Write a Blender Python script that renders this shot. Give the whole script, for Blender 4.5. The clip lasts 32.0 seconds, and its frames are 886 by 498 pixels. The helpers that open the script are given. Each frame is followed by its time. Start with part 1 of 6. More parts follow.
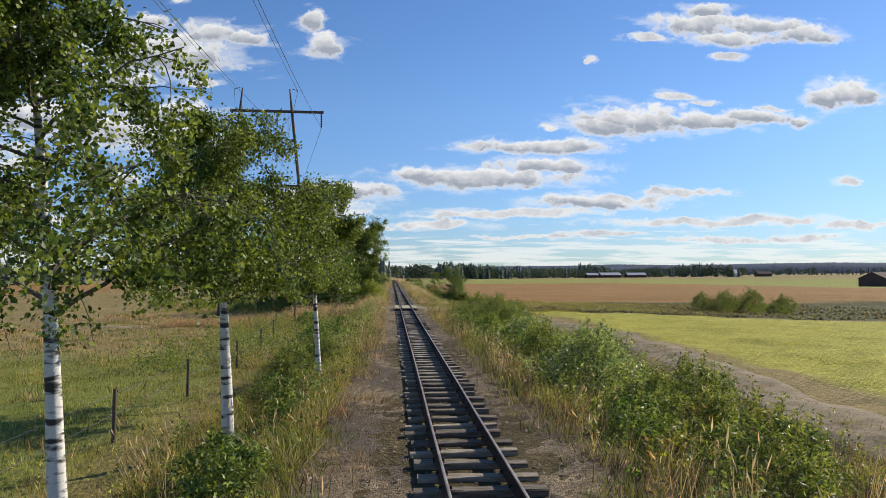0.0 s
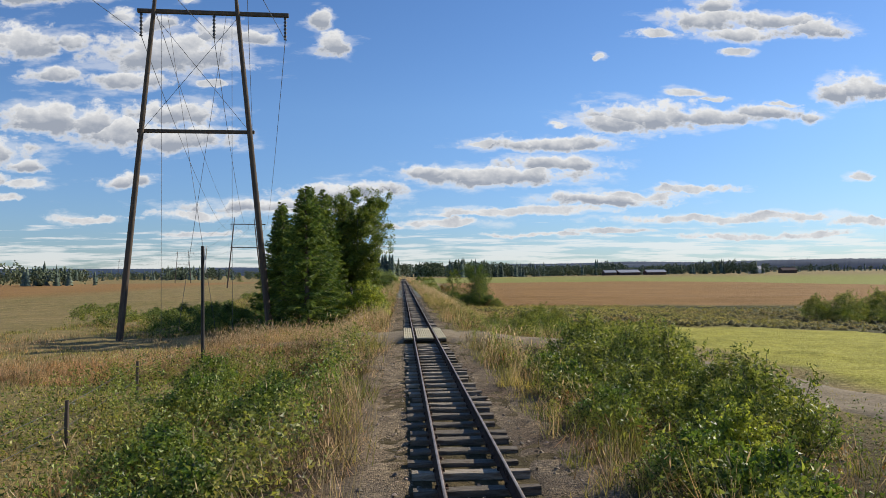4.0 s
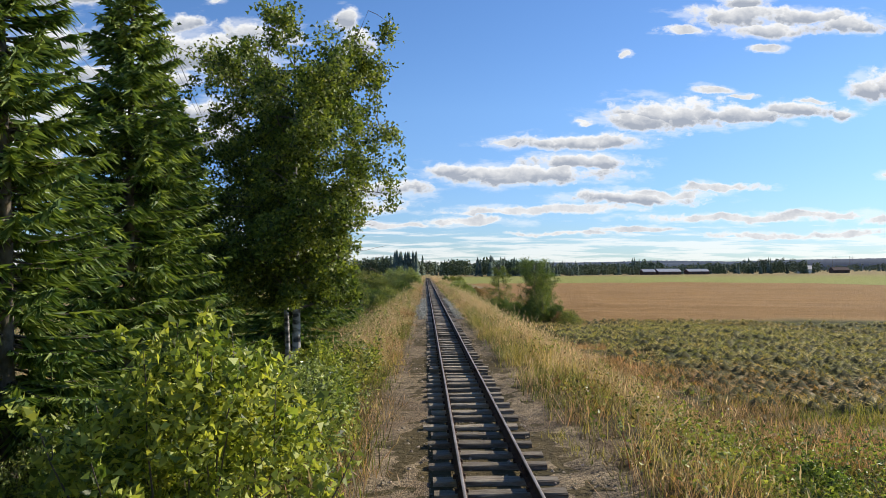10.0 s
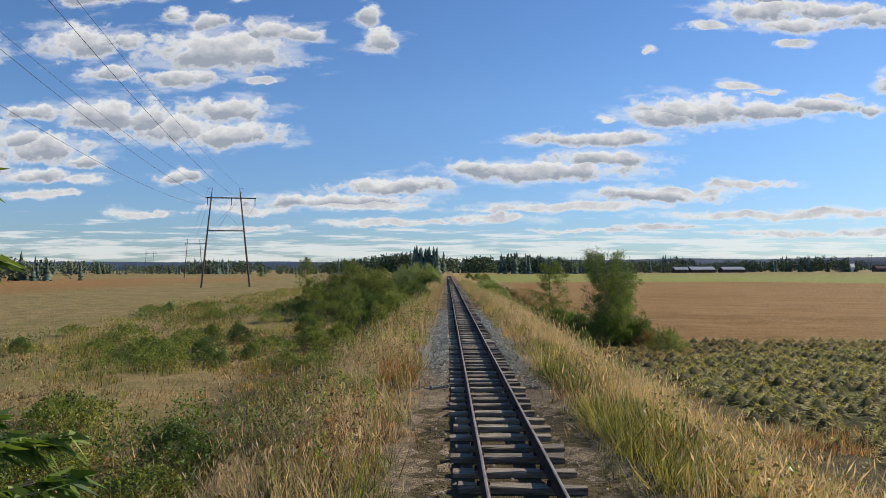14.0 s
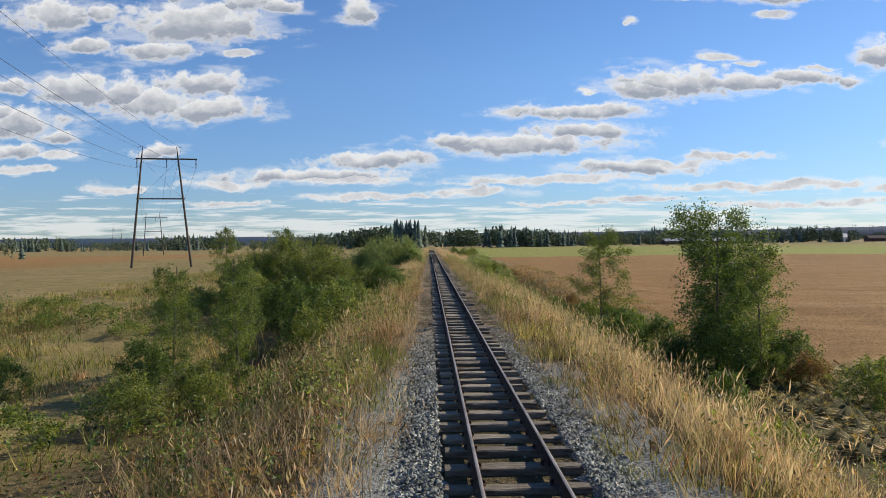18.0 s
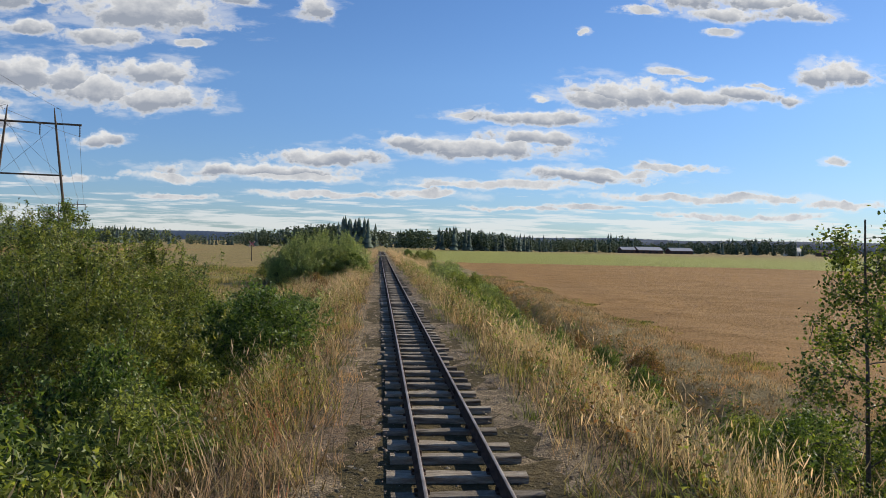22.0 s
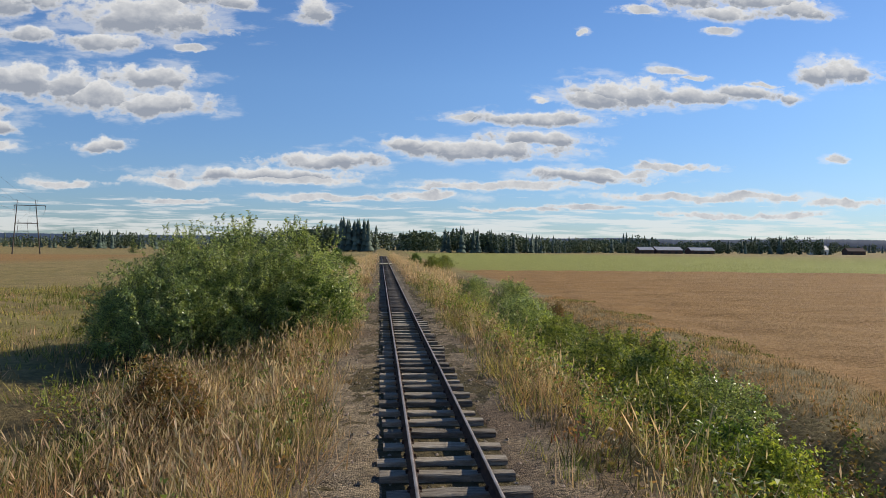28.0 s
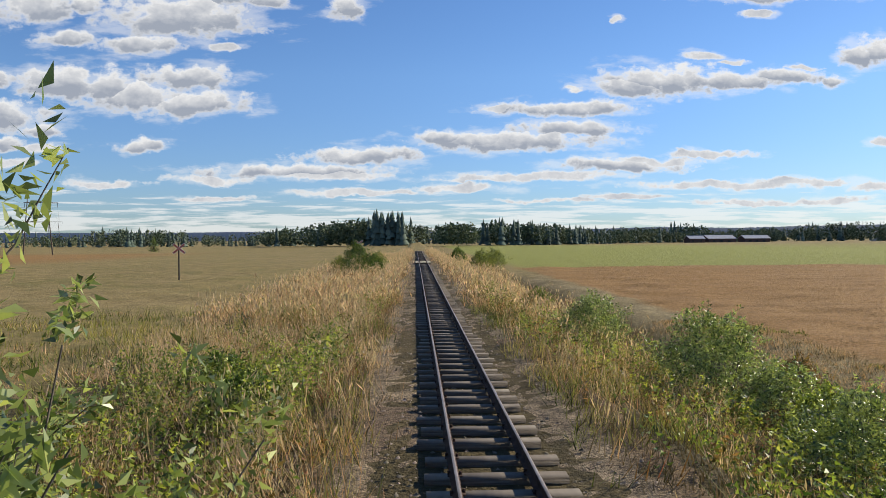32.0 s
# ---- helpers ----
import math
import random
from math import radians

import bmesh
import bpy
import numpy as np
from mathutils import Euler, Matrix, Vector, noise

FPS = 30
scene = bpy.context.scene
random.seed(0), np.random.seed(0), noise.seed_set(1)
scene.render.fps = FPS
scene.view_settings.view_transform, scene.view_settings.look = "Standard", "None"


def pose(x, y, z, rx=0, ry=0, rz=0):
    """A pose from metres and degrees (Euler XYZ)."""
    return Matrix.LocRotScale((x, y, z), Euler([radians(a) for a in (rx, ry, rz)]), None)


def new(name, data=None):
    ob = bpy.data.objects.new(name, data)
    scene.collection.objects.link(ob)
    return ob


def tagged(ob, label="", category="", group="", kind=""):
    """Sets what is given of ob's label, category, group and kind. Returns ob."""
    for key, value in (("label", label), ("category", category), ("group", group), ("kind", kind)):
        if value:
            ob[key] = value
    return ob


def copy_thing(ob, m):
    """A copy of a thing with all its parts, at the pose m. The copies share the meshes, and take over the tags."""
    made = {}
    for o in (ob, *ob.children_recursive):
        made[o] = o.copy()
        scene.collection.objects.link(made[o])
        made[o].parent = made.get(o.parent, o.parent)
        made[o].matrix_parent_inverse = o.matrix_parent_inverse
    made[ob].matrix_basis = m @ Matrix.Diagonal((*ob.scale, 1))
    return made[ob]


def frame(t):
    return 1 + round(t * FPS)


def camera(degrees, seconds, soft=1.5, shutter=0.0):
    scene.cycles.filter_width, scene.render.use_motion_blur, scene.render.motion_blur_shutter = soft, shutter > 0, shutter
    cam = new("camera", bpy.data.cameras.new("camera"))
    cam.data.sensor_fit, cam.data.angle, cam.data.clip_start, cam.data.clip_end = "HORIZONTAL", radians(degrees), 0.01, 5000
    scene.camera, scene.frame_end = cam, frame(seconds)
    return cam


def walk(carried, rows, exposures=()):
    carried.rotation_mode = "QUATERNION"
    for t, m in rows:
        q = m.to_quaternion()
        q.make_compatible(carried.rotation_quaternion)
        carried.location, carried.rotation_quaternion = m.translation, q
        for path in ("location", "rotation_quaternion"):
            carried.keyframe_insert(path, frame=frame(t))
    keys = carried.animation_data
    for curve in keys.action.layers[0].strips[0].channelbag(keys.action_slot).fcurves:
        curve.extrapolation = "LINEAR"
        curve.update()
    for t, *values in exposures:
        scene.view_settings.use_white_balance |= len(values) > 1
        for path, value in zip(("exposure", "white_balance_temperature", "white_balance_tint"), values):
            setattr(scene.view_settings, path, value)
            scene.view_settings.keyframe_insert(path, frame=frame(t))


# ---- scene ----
cam = camera(62.34, 32.0, soft=0.85)
PATH = [
    (0.0, pose(-1.009, 0.000, 2.460, 91.979, 0.307, -4.007)),
    (0.5, pose(-0.961, 3.106, 2.478, 91.780, -0.027, -3.868)),
    (1.0, pose(-0.964, 6.212, 2.483, 91.685, -0.080, -3.587)),
    (1.5, pose(-0.881, 9.309, 2.476, 91.873, 0.047, -3.698)),
    (2.0, pose(-0.887, 12.395, 2.471, 92.219, 0.175, -4.212)),
    (2.5, pose(-0.869, 15.466, 2.432, 92.285, 0.301, -4.249)),
    (4.5, pose(-0.813, 27.733, 2.461, 91.753, 0.625, -3.103)),
    (5.0, pose(-0.756, 30.789, 2.462, 91.739, 0.704, -3.618)),
    (5.5, pose(-0.770, 33.825, 2.469, 91.607, 0.752, -3.588)),
    (6.0, pose(-0.769, 36.836, 2.436, 91.832, 0.737, -3.005)),
    (6.5, pose(-0.792, 39.834, 2.447, 91.911, 0.506, -2.598)),
    (7.0, pose(-0.789, 42.827, 2.440, 91.884, 0.750, -2.611)),
    (7.5, pose(-0.782, 45.802, 2.435, 91.982, 1.007, -2.985)),
    (8.0, pose(-0.793, 48.767, 2.440, 92.067, 1.127, -3.624)),
    (8.5, pose(-0.799, 51.725, 2.466, 92.260, 1.202, -3.721)),
    (9.0, pose(-0.776, 54.672, 2.471, 92.366, 0.751, -3.007)),
    (9.5, pose(-0.803, 57.615, 2.459, 92.182, 0.503, -1.988)),
    (10.0, pose(-0.789, 60.545, 2.458, 91.737, 0.358, -1.364)),
    (10.5, pose(-0.769, 63.463, 2.470, 91.351, 0.459, -1.251)),
    (11.0, pose(-0.781, 66.371, 2.465, 91.316, 0.563, -1.801)),
    (11.5, pose(-0.780, 69.270, 2.474, 91.117, 0.729, -1.617)),
    (12.0, pose(-0.740, 72.161, 2.484, 90.604, 1.007, -0.221)),
    (12.5, pose(-0.736, 75.047, 2.467, 90.256, 1.201, 1.356)),
    (13.0, pose(-0.770, 77.927, 2.473, 90.293, 1.149, 1.614)),
    (13.5, pose(-0.803, 80.799, 2.449, 90.697, 1.001, 0.823)),
    (14.0, pose(-0.808, 83.665, 2.454, 91.518, 0.163, 0.291)),
    (14.5, pose(-0.784, 86.526, 2.449, 92.448, -0.463, 0.222)),
    (15.0, pose(-0.746, 89.386, 2.473, 93.312, -0.167, 0.010)),
    (15.5, pose(-0.820, 92.244, 2.463, 93.696, -0.073, -0.634)),
    (17.5, pose(-0.872, 103.635, 2.433, 90.415, 0.537, -2.219)),
    (18.0, pose(-0.864, 106.475, 2.427, 89.453, 0.693, -1.122)),
    (18.5, pose(-0.873, 109.300, 2.435, 89.451, 0.316, -2.231)),
    (19.0, pose(-0.796, 112.136, 2.445, 89.791, 0.127, -4.008)),
    (19.5, pose(-0.817, 115.002, 2.435, 89.597, -0.032, -4.509)),
    (20.0, pose(-0.826, 117.905, 2.400, 89.371, -0.296, -3.601)),
    (20.5, pose(-0.846, 120.838, 2.437, 89.668, -0.653, -2.815)),
    (21.0, pose(-0.818, 123.773, 2.420, 89.903, -1.069, -2.881)),
    (21.5, pose(-0.871, 126.696, 2.430, 89.573, -1.308, -3.698)),
    (22.0, pose(-0.872, 129.598, 2.431, 89.593, -1.230, -5.035)),
    (22.5, pose(-0.814, 132.478, 2.449, 89.938, -0.904, -5.626)),
    (23.0, pose(-0.760, 135.331, 2.398, 89.910, -0.536, -4.880)),
    (23.5, pose(-0.861, 138.153, 2.461, 89.446, -0.433, -3.646)),
    (24.0, pose(-0.824, 140.906, 2.441, 89.796, -0.470, -3.348)),
    (24.5, pose(-0.796, 143.583, 2.475, 90.683, -0.628, -4.441)),
    (25.0, pose(-0.809, 146.228, 2.447, 91.420, -0.914, -6.040)),
    (25.5, pose(-0.787, 148.880, 2.475, 91.776, -0.858, -6.562)),
    (27.5, pose(-0.792, 159.518, 2.476, 91.207, -1.116, -5.640)),
    (28.0, pose(-0.780, 162.179, 2.501, 89.734, -0.601, -4.931)),
    (28.5, pose(-0.801, 164.815, 2.458, 88.414, 0.312, -4.080)),
    (29.0, pose(-0.762, 167.444, 2.475, 87.484, 0.541, -2.877)),
    (29.5, pose(-0.779, 170.059, 2.472, 86.985, 0.514, -2.311)),
    (30.0, pose(-0.803, 172.664, 2.456, 86.909, 0.517, -2.477)),
    (30.5, pose(-0.787, 175.258, 2.446, 87.330, 0.847, -2.585)),
    (31.0, pose(-0.766, 177.846, 2.452, 87.821, 0.896, -2.304)),
    (31.5, pose(-0.767, 180.430, 2.455, 88.395, 0.624, -1.998)),
    (32.0, pose(-0.794, 183.011, 2.465, 89.164, 0.417, -2.196)),
]
walk(cam, PATH, ((0.0, 0.22), (4.0, 0.14), (8.0, 0.24), (10.0, 0.37), (12.0, 0.41), (13.0, 0.36), (15.2, -0.11), (17.5, 0.16), (21.0, 0.11), (23.0, 0.07), (24.0, 0.19), (25.3, -0.12), (27.5, -0.06), (28.5, 0.14), (29.5, 0.24), (32.0, 0.19)))

# ---------------------------------------------------------------- world, sun
SUN_AZ, SUN_EL = 62.0, 29.5        # degrees to the right of the line, above the horizon
sun_dir = Vector((math.sin(radians(SUN_AZ)) * math.cos(radians(SUN_EL)),
                  math.cos(radians(SUN_AZ)) * math.cos(radians(SUN_EL)), math.sin(radians(SUN_EL))))
sun = new("sun", bpy.data.lights.new("sun", "SUN"))
sun.data.energy, sun.data.angle, sun.data.color = 5.0, radians(0.53), (1.0, 0.9, 0.74)
sun.rotation_euler = (-sun_dir).to_track_quat("-Z", "Y").to_euler()

# cumulus clouds: u, v (right and up per unit ahead), half width, half height, all in thousandths
CLOUDS_HIGH_LEFT = [
    (-489, 377, 60, 16), (-398, 381, 28, 11), (-284, 373, 16, 8), (-326, 341, 28, 13), (-370, 349, 17, 11), (-506, 309, 60, 26), (-466, 267, 44, 11), (-310, 297, 111, 31),
    (-240, 325, 40, 18), (-189, 317, 30, 13), (-364, 260, 60, 15), (-428, 313, 24, 13), (-253, 254, 22, 6), (-108, 346, 17, 15), (-92, 311, 25, 18),
]
CLOUDS_MIDDLE_LEFT = [
    (-573, 215, 48, 10), (-464, 209, 68, 23), (-413, 206, 44, 23), (-370, 192, 75, 23), (-304, 218, 68, 16), (-300, 183, 81, 18), (-556, 164, 75, 23), (-588, 178, 40, 16),
    (-501, 147, 32, 10), (-566, 127, 56, 9), (-500, 122, 36, 8), (-562, 102, 64, 6), (-368, 128, 40, 9),
]
CLOUDS_LOW_LEFT = [
    (-414, 77, 56, 6), (-73, 111, 86, 12), (-166, 91, 131, 11), (-112, 85, 87, 8), (-274, 81, 64, 6), (-266, 56, 48, 4), (-73, 61, 103, 5), (58, 67, 64, 7),
    (-641, 142, 40, 19), (-658, 197, 56, 15), (-639, 300, 32, 24),
]
CLOUDS_HIGH_RIGHT = [
    (436, 350, 75, 16), (486, 331, 72, 12), (357, 331, 41, 6), (530, 350, 83, 13), (596, 340, 48, 15), (474, 308, 24, 6), (448, 371, 36, 11), (276, 299, 9, 6),
    (402, 248, 36, 6), (445, 241, 19, 3), (617, 252, 32, 21), (660, 256, 56, 18), (214, 206, 19, 4), (542, 234, 30, 4),
]
CLOUDS_MIDDLE_RIGHT = [
    (136, 131, 139, 15), (214, 149, 83, 13), (89, 133, 91, 14), (35, 137, 44, 11), (206, 176, 110, 11), (117, 177, 22, 5), (253, 175, 62, 9), (347, 212, 94, 23),
    (308, 204, 62, 17), (437, 212, 94, 15), (515, 219, 62, 12), (581, 215, 14, 9), (407, 116, 62, 6), (648, 130, 24, 6),
]
CLOUDS_LOW_RIGHT = [
    (167, 84, 131, 7), (283, 98, 99, 9), (326, 106, 70, 6), (89, 81, 60, 4), (422, 71, 155, 6), (546, 76, 79, 6), (290, 54, 54, 4), (475, 48, 91, 5),
    (584, 49, 56, 6), (190, 50, 72, 3), (661, 68, 72, 7),
]


def build_world():
    w = bpy.data.worlds.new("sky")
    scene.world = w
    w.use_nodes = True
    n, l = w.node_tree.nodes, w.node_tree.links
    n.clear()

    def math_node(op, a, b=None, clamp=False):
        m = n.new("ShaderNodeMath")
        m.operation, m.use_clamp = op, clamp
        for k, v in enumerate((a, b)):
            if v is None:
                continue
            if isinstance(v, (int, float)):
                m.inputs[k].default_value = v
            else:
                l.new(v, m.inputs[k])
        return m.outputs[0]

    sky = n.new("ShaderNodeTexSky")
    sky.sky_type, sky.sun_disc = "NISHITA", False
    sky.sun_elevation, sky.sun_rotation = radians(SUN_EL), radians(SUN_AZ)
    sky.air_density, sky.dust_density, sky.ozone_density = 1.0, 0.1, 2.0
    tc = n.new("ShaderNodeTexCoord")
    sep = n.new("ShaderNodeSeparateXYZ")
    l.new(tc.outputs["Generated"], sep.inputs[0])
    x, y, z = sep.outputs
    ahead = math_node("MAXIMUM", math_node("ABSOLUTE", y), 0.12)
    u, v = math_node("DIVIDE", x, ahead), math_node("DIVIDE", z, ahead)
    uv = n.new("ShaderNodeCombineXYZ")
    l.new(u, uv.inputs[0]), l.new(v, uv.inputs[1])
    # ragged edges: displace the coordinates by noise at two scales
    def noise_tex(scale, detail, sx=1.0, sy=1.0):
        mp = n.new("ShaderNodeMapping")
        mp.inputs["Scale"].default_value = (sx, sy, 1)
        l.new(uv.outputs[0], mp.inputs[0])
        t = n.new("ShaderNodeTexNoise")
        t.inputs["Scale"].default_value, t.inputs["Detail"].default_value, t.inputs["Roughness"].default_value = scale, detail, 0.6
        l.new(mp.outputs[0], t.inputs["Vector"])
        return t
    warp = noise_tex(13, 4, 1, 1.5)
    off = n.new("ShaderNodeVectorMath")
    off.operation = "MULTIPLY_ADD"
    l.new(warp.outputs["Color"], off.inputs[0])
    off.inputs[1].default_value, off.inputs[2].default_value = (0.06, 0.03, 0), (-0.03, -0.015, 0)
    wuv = n.new("ShaderNodeVectorMath")
    wuv.operation = "ADD"
    l.new(uv.outputs[0], wuv.inputs[0]), l.new(off.outputs[0], wuv.inputs[1])
    dmin, rel = None, None
    for cu, cv, a, b in (CLOUDS_HIGH_LEFT + CLOUDS_MIDDLE_LEFT + CLOUDS_LOW_LEFT + CLOUDS_HIGH_RIGHT + CLOUDS_MIDDLE_RIGHT + CLOUDS_LOW_RIGHT):
        s = n.new("ShaderNodeVectorMath")
        s.operation = "MULTIPLY_ADD"
        l.new(wuv.outputs[0], s.inputs[0])
        a, b = a * 1.03, b * 1.2
        s.inputs[1].default_value = (1000 / a, 1000 / b, 0)
        s.inputs[2].default_value = (-cu / a, -cv / b, 0)
        # flat bases: the lower half is shallower
        squash = n.new("ShaderNodeVectorMath")
        squash.operation = "MULTIPLY"
        flat = n.new("ShaderNodeVectorMath")
        flat.operation = "MAXIMUM"
        l.new(s.outputs[0], squash.inputs[0])
        squash.inputs[1].default_value = (1, -1.3, 1)
        l.new(s.outputs[0], flat.inputs[0]), l.new(squash.outputs[0], flat.inputs[1])
        ln = n.new("ShaderNodeVectorMath")
        ln.operation = "LENGTH"
        l.new(flat.outputs[0], ln.inputs[0])
        d = ln.outputs["Value"]
        # height within the cloud; thin ones are even
        if b >= 10:
            sp = n.new("ShaderNodeSeparateXYZ")
            l.new(s.outputs[0], sp.inputs[0])
        if dmin is None:
            dmin, rel = d, sp.outputs[1]
            continue
        nearer = math_node("LESS_THAN", d, dmin)
        mx = n.new("ShaderNodeMix")
        l.new(nearer, mx.inputs[0]), l.new(rel, mx.inputs[2])
        mx.inputs[3].default_value = 0.4
        if b >= 10:
            l.new(sp.outputs[1], mx.inputs[3])
        rel = mx.outputs[0]
        dmin = math_node("MINIMUM", dmin, d)
    # the outline hangs a hair on the height too, so that both are worked out in one pass
    dmin = math_node("ADD", dmin, math_node("MULTIPLY", rel, 0.00001))
    fine = noise_tex(34, 6, 1, 1.4)
    ragged = math_node("ADD", dmin, math_node("MULTIPLY", math_node("SUBTRACT", fine.outputs[0], 0.5), 2.1))
    ramp = n.new("ShaderNodeMapRange")
    ramp.interpolation_type = "SMOOTHSTEP"
    l.new(ragged, ramp.inputs[0])
    ramp.inputs[1].default_value, ramp.inputs[2].default_value, ramp.inputs[3].default_value, ramp.inputs[4].default_value = 1.12, 0.58, 0, 1
    # bands of flat cloud towards the horizon
    band = noise_tex(15, 6, 0.6, 8.5)
    low = n.new("ShaderNodeMapRange")
    l.new(v, low.inputs[0])
    low.inputs[1].default_value, low.inputs[2].default_value, low.inputs[3].default_value, low.inputs[4].default_value = 0.13, 0.03, -0.4, 0.08
    bsum = n.new("ShaderNodeMapRange")
    bsum.interpolation_type = "SMOOTHSTEP"
    l.new(math_node("ADD", band.outputs[0], low.outputs[0]), bsum.inputs[0])
    bsum.inputs[1].default_value, bsum.inputs[2].default_value, bsum.inputs[4].default_value = 0.485, 0.62, 0.6
    # thin shreds that trail off the edges
    shreds = noise_tex(21, 7, 0.8, 2.6)
    thin = n.new("ShaderNodeMapRange")
    thin.interpolation_type = "SMOOTHSTEP"
    l.new(math_node("ADD", dmin, math_node("MULTIPLY", math_node("SUBTRACT", shreds.outputs[0], 0.5), 3.4)), thin.inputs[0])
    thin.inputs[1].default_value, thin.inputs[2].default_value, thin.inputs[4].default_value = 1.4, 0.45, 0.4
    mask = math_node("MAXIMUM", math_node("MAXIMUM", ramp.outputs[0], bsum.outputs[0]), thin.outputs[0], True)
    # grey undersides
    under = n.new("ShaderNodeMapRange")
    l.new(math_node("ADD", rel, math_node("MULTIPLY", math_node("SUBTRACT", fine.outputs[0], 0.5), 1.6)), under.inputs[0])
    under.inputs[1].default_value, under.inputs[2].default_value = 0.95, -0.25
    inner = n.new("ShaderNodeMapRange")
    l.new(ragged, inner.inputs[0])
    inner.inputs[1].default_value, inner.inputs[2].default_value = 0.95, 0.5
    grey = math_node("MULTIPLY", under.outputs[0], inner.outputs[0], True)
    col = n.new("ShaderNodeMix")
    col.data_type = "RGBA"
    l.new(grey, col.inputs[0])
    col.inputs[6].default_value, col.inputs[7].default_value = (1.0, 0.99, 0.97, 1), (0.37, 0.41, 0.49, 1)
    b1, b2, mixs, out = n.new("ShaderNodeBackground"), n.new("ShaderNodeBackground"), n.new("ShaderNodeMixShader"), n.new("ShaderNodeOutputWorld")
    tone = n.new("ShaderNodeHueSaturation")
    tone.inputs["Saturation"].default_value = 1.12
    tint = n.new("ShaderNodeMix")
    tint.data_type, tint.blend_type = "RGBA", "MULTIPLY"
    tint.inputs[0].default_value, tint.inputs[7].default_value = 1.0, (0.83, 0.965, 1.22, 1)
    # a cooler rim above the horizon
    rim = n.new("ShaderNodeMapRange")
    l.new(v, rim.inputs[0])
    rim.inputs[1].default_value, rim.inputs[2].default_value = 0.22, 0.0
    haze = n.new("ShaderNodeMix")
    haze.data_type, haze.blend_type = "RGBA", "MULTIPLY"
    l.new(rim.outputs[0], haze.inputs[0])
    haze.inputs[7].default_value = (0.58, 0.69, 0.87, 1)
    l.new(sky.outputs[0], tone.inputs["Color"]), l.new(tone.outputs[0], tint.inputs[6]), l.new(tint.outputs[2], haze.inputs[6]), l.new(haze.outputs[2], b1.inputs[0])
    b1.inputs[1].default_value = SKY
    l.new(col.outputs[2], b2.inputs[0])
    b2.inputs[1].default_value = CLOUD
    l.new(mask, mixs.inputs[0]), l.new(b1.outputs[0], mixs.inputs[1]), l.new(b2.outputs[0], mixs.inputs[2])
    l.new(mixs.outputs[0], out.inputs[0])


SKY, CLOUD = 0.094, 0.84
build_world()


